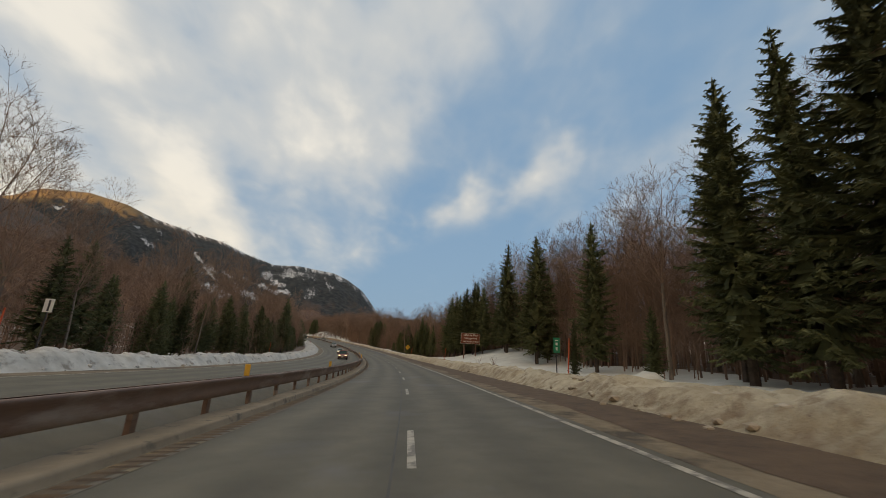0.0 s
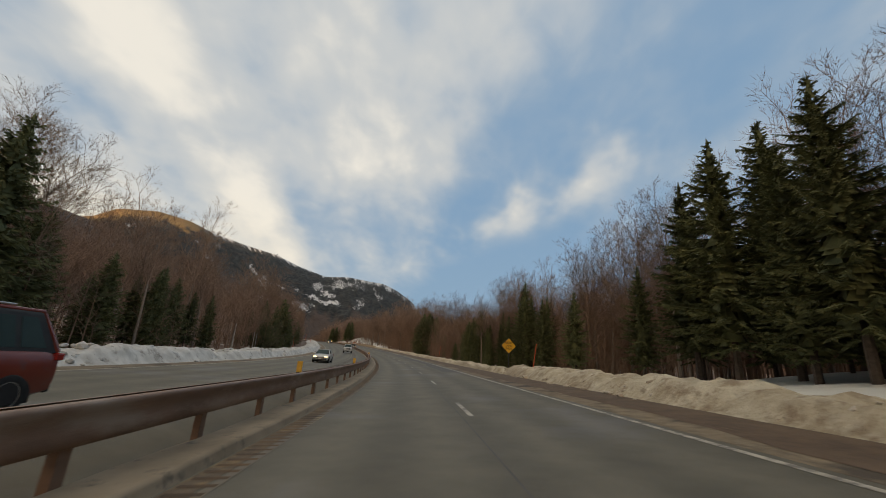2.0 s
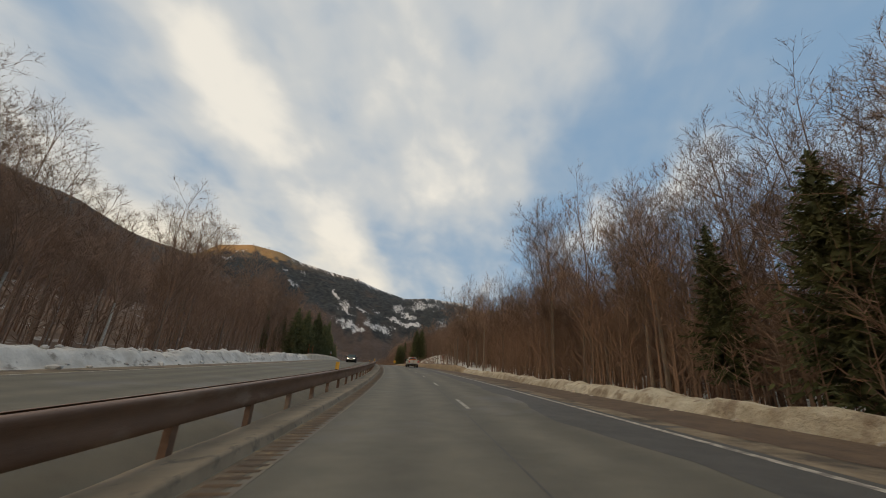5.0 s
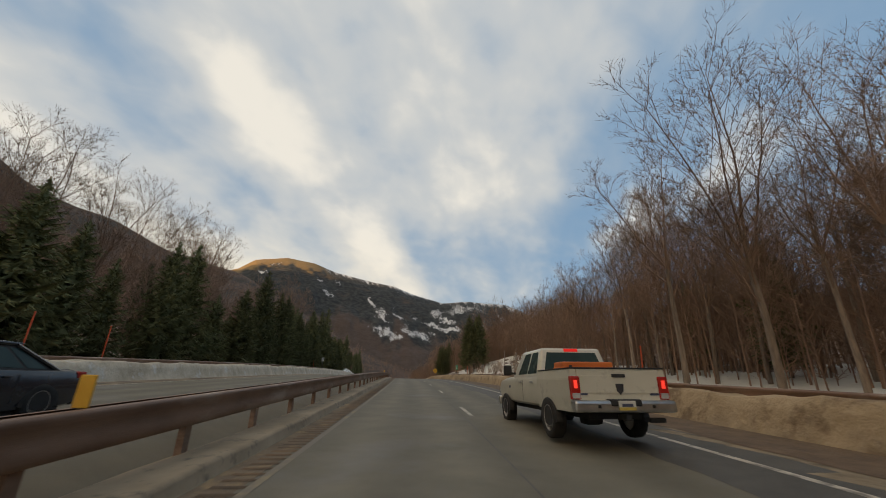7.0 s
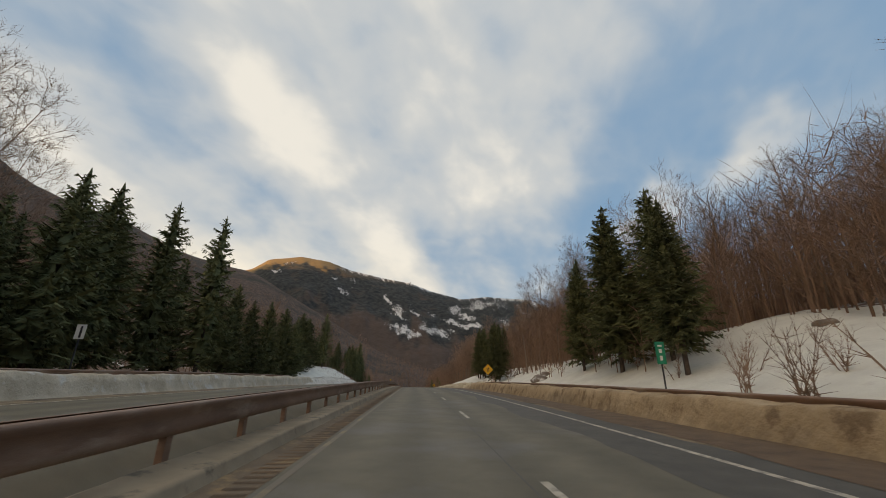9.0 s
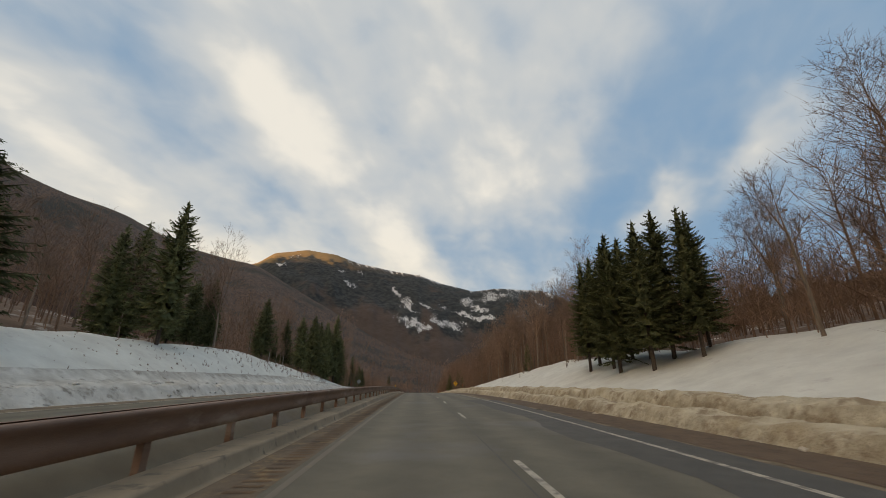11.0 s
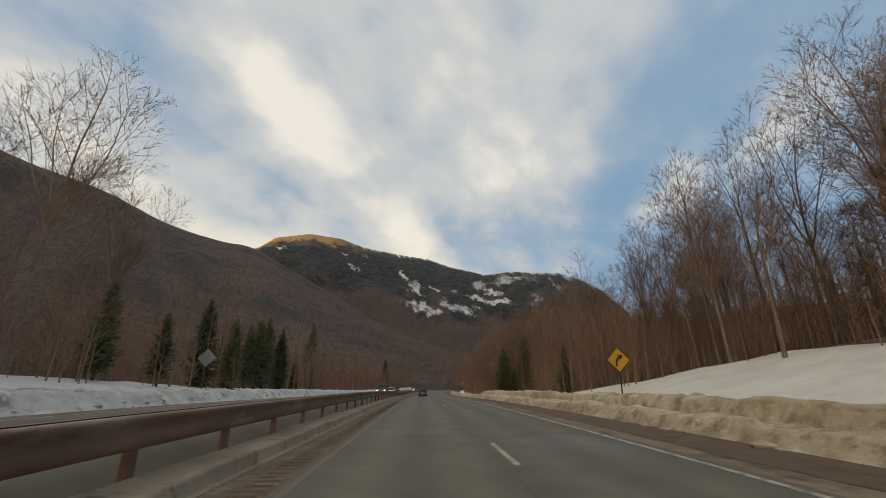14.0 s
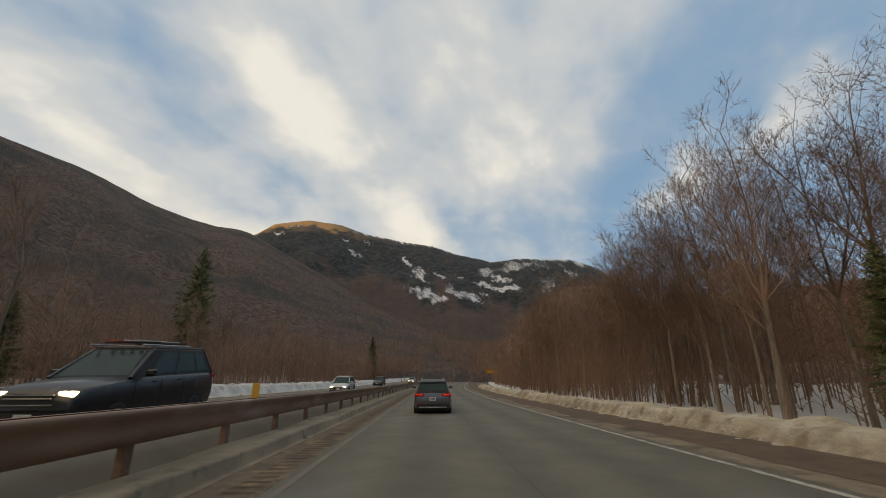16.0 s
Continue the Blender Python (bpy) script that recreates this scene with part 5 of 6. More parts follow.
def diamond(s, u, arrow, z=2.4, label="yellow diamond warning sign with a black arrow on a steel post", back=False, half=0.74):
    root = tagged(new("warning_sign"), label, "road sign")
    spin = Matrix.Rotation(radians(45), 4, "Y")
    e = half * math.sqrt(2)
    part("panel", bm_box(e, 0.014, e, (0, 0, z), 0.05, spin), ALUMINIUM if back else SIGN_BLACK, root)
    if not back:
        part("face", bm_box(e * 0.95, 0.006, e * 0.95, (0, -0.011, z), 0.0, spin), SIGN_YELLOW, root, "yellow reflective sheet")
        k = half
        if arrow == "curve":
            sweep = [(-0.3, -0.5), (-0.14, -0.5), (-0.12, -0.18), (-0.02, 0.02), (0.12, 0.12), (0.18, 0.0), (0.42, 0.4), (-0.06, 0.42), (0.03, 0.28), (-0.14, 0.15), (-0.27, -0.08)]
            part("arrow", bm_prism([(x * k, z + y * k) for x, y in sweep], -0.018, -0.0145), SIGN_BLACK, root, "black curve arrow")
        elif arrow == "words":
            for i, word in enumerate(("RIGHT", "LANE", "ENDS")):
                lettering(word, 0.25, (0, -0.0165, z + 0.27 - 0.27 * i), root, SIGN_BLACK)
        else:
            for x0, tip in ((-0.14, 0.3), (0.16, 0.42)):
                bar = [(x0 - 0.05, -0.45), (x0 + 0.05, -0.45), (x0 + 0.05, tip - 0.25), (x0 + 0.13, tip - 0.25), (x0, tip), (x0 - 0.13, tip - 0.25), (x0 - 0.05, tip - 0.25)]
                part("arrow", bm_prism([(x * k, z + y * k) for x, y in bar], -0.018, -0.0145), SIGN_BLACK, root, "black arrow")
    part("post", bm_box(0.07, 0.05, z + 1.0, (0, 0.035, (z - 1.0) / 2 + 0.2), 0.01), POST_STEEL, root)
    place(root, s, u, 0.0)
    return root


def mile_marker(s, u, z=2.3, w=0.42, h=0.95):
    root = tagged(new("mile_marker"), "small green upright marker with white figures on a steel post", "road sign")
    part("panel", bm_box(w, 0.012, h, (0, 0, z), 0.0), SIGN_GREEN, root)
    for x, zz, ww, hh in ((0, 0.3, 0.2, 0.07), (0, 0.08, 0.14, 0.16), (0, -0.22, 0.12, 0.2)):
        part("figure_bar", bm_box(ww, 0.006, hh, (x, -0.0105, z + zz), 0.0), SIGN_WHITE, root, "white bar")
    part("post", bm_box(0.06, 0.04, z + 0.9, (0, 0.03, (z - 0.9) / 2 + 0.3), 0.008), POST_STEEL, root)
    return place(root, s, u, 0.0)


def plate_sign(s, u, z=2.5, w=0.5, h=0.75):
    root = tagged(new("small_sign"), "narrow white and dark sign on a steel post", "road sign")
    part("panel", bm_box(w, 0.012, h, (0, 0, z), 0.0), SIGN_WHITE, root)
    part("stripe", bm_box(w * 0.22, 0.006, h * 0.8, (0.02, -0.0105, z), 0.0), POST_STEEL, root, "dark stripe")
    part("post", bm_box(0.07, 0.05, z + 0.9, (0, 0.035, (z - 0.9) / 2 + 0.2), 0.008), POST_STEEL, root)
    return place(root, s, u, 0.2)


def stake(s, u, h=2.3, lean=0.0, dz=0.3):
    root = tagged(new("snow_stake"), "thin orange-red snow stake beside the snow bank", "stake", "snow stakes")
    part("rod", bm_box(0.06, 0.06, h, (0, 0, h / 2 - 0.2), 0.02), STAKE_RED, root)
    part("cap", bm_box(0.07, 0.07, 0.06, (0, 0, h - 0.2), 0.02), STAKE_RED, root)
    return place(root, s, u, dz, 0, lean)


board_sign(71.6, 16.2)
diamond(112, 10.2, "words", 2.4, "yellow diamond warning sign with black wording on a steel post")
diamond(374, 9.6, "merge", 2.6)
diamond(510, 12.0, "curve", 2.7)
diamond(521, -18.5, "", 3.0, "back of a bare metal diamond sign on a post", True)
mile_marker(24.5, 11.2)
mile_marker(337, 10.4, 2.4)
plate_sign(24, -18.6, 3.0)
plate_sign(342, -17.8, 2.8)
for s, u, h, lean in ((24, 11.7, 2.6, 3), (105, 10, 2.3, 8), (61, 9.4, 2.5, 4), (153, 10.4, 2.3, 9), (273, 11, 2.5, 2), (325, 10.6, 2.3, 0), (482.6, 10.6, 1.9, 4), (556.5, 9.7, 2.2, 5), 
                      (20, -17.2, 2.6, 0), (151, -17.0, 2.5, 0), (190, -17.0, 2.4, 0), (273, -17.4, 2.9, 0), (277.5, -17.2, 2.7, 0), (330, -17.2, 2.3, 0), (494, -17.0, 2.4, 0), (575, -17.0, 2.5, 0), (66, -17.5, 2.3, 0)):
    stake(s, u, h, lean)


def reflector(s):
    root = tagged(new("rail_reflector"), "yellow plastic reflector tab on the median rail", "reflector", "rail reflectors")
    part("tab", bm_box(0.17, 0.03, 0.34, (0, 0, 0.17), 0.012), MARKER_YELLOW, root)
    part("bracket", bm_box(0.08, 0.06, 0.12, (0, 0.03, -0.04), 0.01), POST_STEEL, root)
    root.matrix_world = along(s, -4.15 + float(inset(s)), 1.03 - SAG * float(inset(s)))


for s in (13, 28, 73, 88, 103, 149, 205, 258.8, 320, 390, 462, 562, 612):
    reflector(s)

BROWN_BOARD = material("brown_board", ((0.25, 0.11, 0.03), (0.33, 0.15, 0.045)), 2, 0.6)
far_board = tagged(new("guide_sign"), "distant wide brown sign board on posts", "road sign")
part("panel", bm_box(4.6, 0.06, 1.5, (0, 0, 3.6), 0.02), BROWN_BOARD, far_board)
for z in (3.95, 3.55, 3.2):
    part("text_bar", bm_box(3.2, 0.01, 0.16, (0, -0.04, z)), SIGN_YELLOW, far_board, "yellow bar")
for x in (-1.5, 1.5):
    part("post", bm_box(0.15, 0.12, 4.4, (x, 0.1, 1.7), 0.01), POST_WOOD, far_board)
place(far_board, 668, 13)


# ---- rocks and brush on the slopes ----
ROCK = material("granite_boulder", ((0.13, 0.105, 0.085), (0.3, 0.25, 0.21)), 1.5, 0.9, 0, 0.05, 8, spots=((0.75, 0.75, 0.77), 0.35, 0.9), coords="thing")


def boulder(s, u, r, seed, mat=None, label="rough granite boulder capped with snow"):
    q = random.Random(seed)
    bm = bmesh.new()
    bmesh.ops.create_icosphere(bm, subdivisions=3, radius=r)
    for v in bm.verts:
        d = 1 + 0.35 * noise.noise(v.co / r * 1.3 + Vector((seed, 0, 0))) + 0.12 * noise.noise(v.co / r * 4 + Vector((0, seed, 0)))
        v.co = Vector((v.co.x * d * 1.25, v.co.y * d, v.co.z * d * 0.72))
    root = part("boulder", bm, mat or ROCK, None, "", True)
    tagged(root, label, "boulder", "roadside boulders")
    return place(root, s, u, r * 0.18, q.uniform(0, 360))


for i, (s, u, r) in enumerate(((331, 21, 0.7), (333, 23, 0.55), (328.5, 20, 0.45), (335, 20.5, 0.5), (329, 23, 0.75), (338, 24, 0.6), (366, 14, 0.9), (368, 15.5, 0.7), (340, 22, 0.5), (322, 19.5, 0.5), (324.5, 21.5, 0.6), (319, 20.5, 0.4), (317, 18.5, 0.35), (326, 18.6, 0.35))):
    boulder(s, u, r, i + 1)
boulder(20, 14.2, 0.9, 21, SNOW, "snow-covered rounded mound beside the woods")
boulder(346, -18.5, 0.7, 22, SNOW, "snow-covered mound behind the far rail")
boulder(306, -18.5, 0.5, 23, SNOW, "snow-covered mound behind the far rail")


def brush(seed, h, stems):
    q = random.Random(seed)
    vv, ff = [], []
    for i in range(stems):
        p, d = Vector((q.uniform(-0.25, 0.25), q.uniform(-0.25, 0.25), -0.2)), Vector((q.uniform(-0.5, 0.5), q.uniform(-0.5, 0.5), 1)).normalized()
        r, n = 0.03 * h / 2, 5
        for j in range(n):
            e = p + d * (h / n) * q.uniform(0.7, 1.1)
            tube(vv, ff, p, e, r, r * 0.7)
            for _ in range(4):
                spike(vv, ff, e, e + bend(q, d, 0.8) * h * q.uniform(0.12, 0.35), r * 0.35 + 0.004)
            p, d, r = e, bend(q, d + Vector((0, 0, 0.1)), 0.25), r * 0.72
    root = tagged(new("bare_shrub"), "leafless multi-stemmed shrub standing in snow", "shrub", "roadside shrubs")
    mesh_object("stem", vv, ff, TWIG, root)
    return root


SHRUBS = [brush(i, 2.2, n) for i, n in enumerate((5, 8, 4))]
q = random.Random(9)
for s, u, k in ((333, 12.5, 1.3), (336, 13.2, 1.0), (331, 14.5, 1.6), (338, 15, 1.1), (342, 14.5, 1.0), (327, 13.5, 1.2), (322, 15, 1.1), (318, 14, 1.2), (312, 13, 1.0), (306, 14, 1.3), (299, 13, 1.3), (293, 12.5, 1.1), (309, 15.5, 0.9), (315, 16.2, 1.0), (320, 13, 0.8), (324, 16.5, 1.0), (325, 14.6, 0.7), (329, 15.6, 0.9), (330, 17.2, 1.1), (334, 15.4, 0.8), (317, 17.4, 0.9), (313, 14.5, 0.7), (321, 17.6, 1.1), (327, 17, 0.8), (303, 15.5, 0.8),
                (46, 13, 0.6), (49, 13.6, 0.5), (52, 12.6, 0.6), (457, 19.5, 1.0), (466, 21, 0.8), (440, 20, 0.7), (476, 17, 0.7), (371, 11.5, 0.8), (380, 11.5, 0.9), (390, 12, 0.8)):
    t = copy_thing(q.choice(SHRUBS), along(s, u, float(land(s, u)) + 0.2, q.uniform(0, 360)))
    t.scale = (k, k, k)
for t in SHRUBS:
    bpy.data.objects.remove(t.children[0])
    bpy.data.objects.remove(t)


# ---- snow clods on the ploughed banks, and the summit tower ----
def clods(name, pieces, mat, label, seed):
    r = random.Random(seed)
    bm = bmesh.new()
    bmesh.ops.create_icosphere(bm, subdivisions=1, radius=1)
    base = [v.co.copy() for v in bm.verts]
    tri = [tuple(v.index for v in f.verts) for f in bm.faces]
    bm.free()
    vv, ff = [], []
    for s0, s1, u0, u1, z0, count in pieces:
        for _ in range(count):
            s, u, k = r.uniform(s0, s1), r.uniform(u0, u1), r.uniform(0.04, 0.14)
            if r.random() < 0.08:
                k *= 1.9
            o = Vector(spot(s, u, z0(s, u)).tolist())
            b = len(vv)
            sx, sy, sz = r.uniform(0.8, 1.6), r.uniform(0.8, 1.6), r.uniform(0.5, 0.9)
            vv += [o + Vector((c.x * sx, c.y * sy, c.z * sz)) * k * r.uniform(0.8, 1.15) for c in base]
            ff += [tuple(b + i for i in f) for f in tri]
    return tagged(mesh_object(name, vv, ff, mat), label, "snow clods", kind="stuff")


CLOD = material("sandy_snow_clods", ((0.26, 0.19, 0.12), (0.62, 0.55, 0.44)), 1.1, 0.9, 0, 0.02, 12)
GREY_CLOD = material("grey_snow_clods", ((0.35, 0.32, 0.28), (0.74, 0.72, 0.68)), 1.1, 0.9, 0, 0.02, 12)
foot = lambda s, u: (0.5 if s < 110 else 0.18 if s < 250 else 0.36) * min(max((u - 8.0) / 1.2, 0), 1)
far_foot = lambda s, u: FAR_SIDE + 0.05 + 0.75 * min(max((-14.3 - u) / 1.2, 0), 1)
clods("snow_clods", ((-30, 246, 7.8, 10, foot, 900), (380, 620, 7.8, 10, foot, 700)), CLOD, "sand-stained clods of ploughed snow", 3)
clods("snow_clods", ((-30, 255, -16.6, -14.2, far_foot, 900), (380, 640, -16.6, -14.2, far_foot, 700)), GREY_CLOD, "grey clods of ploughed snow", 4)
tower = tagged(new("summit_tower"), "thin lookout tower on the mountain crest", "tower")
part("mast", bm_box(1.9, 1.9, 8.5, (0, 0, 4.2), 0.2), POST_STEEL, tower)
part("cabin", bm_box(3.7, 3.7, 2.1, (0, 0, 8), 0.3), POST_STEEL, tower)
a_ = radians(-29.3)
tower.matrix_world = pose(EYE[0] + 1638 * math.sin(a_), EYE[1] + 1638 * math.cos(a_), EYE[2] + 1638 * 0.2647 - 2)


# ---- vehicles ----
def paint(name, c, rough=0.32, metal=0.0):
    m = material(name, (tuple(v * 0.88 for v in c), c), 1.2, rough, metal, spots=(tuple(v * 0.55 + 0.05 for v in c), 0.12, 2.5), coords="thing")
    m.node_tree.nodes["Principled BSDF"].inputs["Coat Weight"].default_value = 0.4
    return m


# the teal stands in for reflected sky; real reflection is kept weak
GLASS = material("dark_car_glass", ((0.03, 0.05, 0.048), (0.05, 0.08, 0.075)), 0.8, 0.2, 0, gloss=0.14, coords="thing")
RUBBER = material("tyre_rubber", ((0.012, 0.012, 0.012), (0.035, 0.033, 0.03)), 6, 0.9, 0, 0.004, 40, coords="thing")
PLASTIC = material("black_trim", ((0.012, 0.012, 0.013), (0.03, 0.029, 0.028)), 4, 0.7, coords="thing")
CHROME = material("dull_chrome", ((0.4, 0.39, 0.38), (0.6, 0.59, 0.57)), 3, 0.28, 0.9, coords="thing")
RIM = material("alloy_rim", ((0.3, 0.29, 0.28), (0.48, 0.47, 0.45)), 5, 0.4, 0.7, coords="thing")
LAMP_RED = glow("red_tail_lamp", (0.75, 0.02, 0.015), 0.5)
LAMP_HOT = glow("lit_brake_lamp", (1.0, 0.05, 0.03), 0.9)
LAMP_DULL = material("red_lens", ((0.34, 0.02, 0.015), (0.44, 0.03, 0.02)), 5, 0.25, coords="thing")
LAMP_WHITE = glow("lit_head_lamp", (1.0, 0.72, 0.36), 7.0)
LAMP_AMBER = glow("amber_lamp", (1.0, 0.4, 0.08), 2.5)
LENS = material("clear_lens", ((0.35, 0.35, 0.34), (0.5, 0.5, 0.48)), 5, 0.2, coords="thing")
PLATE = material("number_plate", ((0.5, 0.5, 0.46), (0.6, 0.6, 0.55)), 6, 0.5, coords="thing")
PLATE_Y = material("number_plate_yellow", ((0.5, 0.38, 0.08), (0.6, 0.46, 0.12)), 6, 0.5, coords="thing")
INK = material("plate_ink", ((0.05, 0.06, 0.1), (0.08, 0.09, 0.14)), 6, 0.6, coords="thing")
ORANGE = material("orange_plastic", ((0.55, 0.13, 0.02), (0.68, 0.19, 0.035)), 1.5, 0.5, 0, 0.003, 20, coords="thing")


def wheel(root, x, y, r, w, side, spokes=6):
    z = r
    tyre = bm_lathe([(r * 0.62, -w / 2 + 0.02), (r * 0.9, -w / 2), (r * 0.98, -w / 2 + 0.03), (r, 0), (r * 0.98, w / 2 - 0.03), (r * 0.9, w / 2), (r * 0.62, w / 2 - 0.02)], 28)
    t = part("tyre", tyre, RUBBER, None, "", True)
    hub = new("wheel")
    hub.parent, hub.matrix_basis = root, Matrix.Translation((x, y, z))
    t.parent = hub
    bm = bm_lathe([(0.0, side * (w / 2 - 0.05)), (r * 0.16, side * (w / 2 - 0.035)), (r * 0.2, side * (w / 2 - 0.07)), (r * 0.55, side * (w / 2 - 0.09)), (r * 0.6, side * (w / 2 - 0.015)), (r * 0.64, side * (w / 2 - 0.012)), (r * 0.62, -side * (w / 2 - 0.05)), (0, -side * (w / 2 - 0.05))], 28)
    part("rim", bm, RIM, hub, "dull alloy rim")
    for i in range(spokes):
        m = Matrix.Rotation(2 * math.pi * i / spokes, 4, "X")
        part("spoke", bm_box(0.03, r * 0.09, r * 0.46, m @ Vector((side * (w / 2 - 0.045), 0, r * 0.36)), 0.0, m), RIM, hub)
    return hub


def loft(stations, name, mat, root, label=""):
    """stations: y, half width, floor, shoulder height, crown height."""
    vv, ff = [], []
    sec = lambda w, lo, sh, cr: [(0, lo), (w * 0.82, lo), (w * 0.95, lo + 0.06), (w, lo + 0.22), (w * 1.005, lo + (sh - lo) * 0.55), (w * 0.985, sh - 0.08), (w * 0.94, sh - 0.015), (w * 0.86, sh + 0.01), (w * 0.5, cr), (0, cr + 0.01)]
    for y, w, lo, sh, cr in stations:
        half = sec(w, lo, sh, cr)
        ring = half + [(-x, z) for x, z in reversed(half[1:-1])]
        vv += [(x, y, z) for x, z in ring]
    n = len(vv) // len(stations)
    for i in range(len(stations) - 1):
        for j in range(n):
            ff.append((i * n + j, i * n + (j + 1) % n, (i + 1) * n + (j + 1) % n, (i + 1) * n + j))
    ff += [tuple(range(n)), tuple(range(len(vv) - n, len(vv)))]
    ob = part(name, bm_faces(vv, ff), mat, root, label, True)
    ob.data.set_sharp_from_angle(angle=radians(38))
    return ob


class Cabin:
    """The upper body: a tapering box with window panels set 4 mm proud of its faces."""

    def __init__(self, root, mat, yb, yt, zb, zt, wb, wt, name="cabin"):
        (r, f), (r2, f2) = yb, yt
        self.c = [Vector(p) for p in ((-wb, r, zb), (wb, r, zb), (wb, f, zb), (-wb, f, zb), (-wt, r2, zt), (wt, r2, zt), (wt, f2, zt), (-wt, f2, zt))]
        bm = bm_faces(self.c, [(3, 2, 1, 0), (4, 5, 6, 7), (0, 1, 5, 4), (1, 2, 6, 5), (2, 3, 7, 6), (3, 0, 4, 7)])
        top = [e for e in bm.edges if all(v.co.z > zb + 0.05 for v in e.verts)] + [e for e in bm.edges if abs(e.verts[0].co.z - e.verts[1].co.z) > 0.1]
        bmesh.ops.bevel(bm, geom=top, offset=0.07, segments=3, affect="EDGES", profile=0.6)
        self.root, self.mid = root, sum(self.c, Vector()) / 8
        ob = part(name, bm, mat, root, "", True)
        ob.data.set_sharp_from_angle(angle=radians(35))

    def pane(self, face, u0, u1, v0, v1, name, mat=None, taper=0.0):
        ids = {"rear": (0, 1, 5, 4), "right": (1, 2, 6, 5), "front": (2, 3, 7, 6), "left": (3, 0, 4, 7)}[face]
        a, b, c, d = (self.c[i] for i in ids)

        def pt(u, v):
            return a.lerp(b, u).lerp(d.lerp(c, u), v)
        q = [pt(u0, v0), pt(u1, v0), pt(u1 - taper, v1), pt(u0 + taper, v1)]
        nrm = (q[1] - q[0]).cross(q[3] - q[0]).normalized()
        if nrm.dot(q[0] - self.mid) < 0:
            nrm.negate()
        lo, hi = [p - nrm * 0.01 for p in q], [p + nrm * 0.006 for p in q]
        part(name, bm_faces(lo + hi, [(0, 1, 2, 3), (4, 5, 6, 7)] + [(i, (i + 1) % 4, (i + 1) % 4 + 4, i + 4) for i in range(4)]), mat or GLASS, self.root, "dark glass with a teal sky reflection in its colour")


def arch(root, x, y, r, side):
    # flat black fan on the closed body side, imitating the shaded hollow round the wheel
    vv, ff, n = [], [], 16
    for i in range(n + 1):
        a = math.pi * i / n
        vv += [(x, y + r * math.cos(a), r * 0.72 + r * 0.92 * math.sin(a)), (x - side * 0.12, y + r * math.cos(a), r * 0.72 + r * 0.92 * math.sin(a))]
    c = len(vv)
    vv += [(x, y, r * 0.5)]
    for i in range(n):
        ff += [(2 * i, 2 * i + 2, 2 * i + 3, 2 * i + 1), (2 * i, 2 * i + 2, c)]
    part("wheel_arch", bm_faces(vv, ff), PLASTIC, root, "flat dark disc in place of the shaded wheel well")


def plate(root, y, z, mat, facing=-1):
    p = part("number_plate", bm_box(0.31, 0.012, 0.155, (0, y, z), 0.0), mat, root, "plain number plate")
    part("plate_bar", bm_box(0.2, 0.006, 0.05, (0, y + facing * 0.0095, z + 0.005)), INK, p, "dark bar")


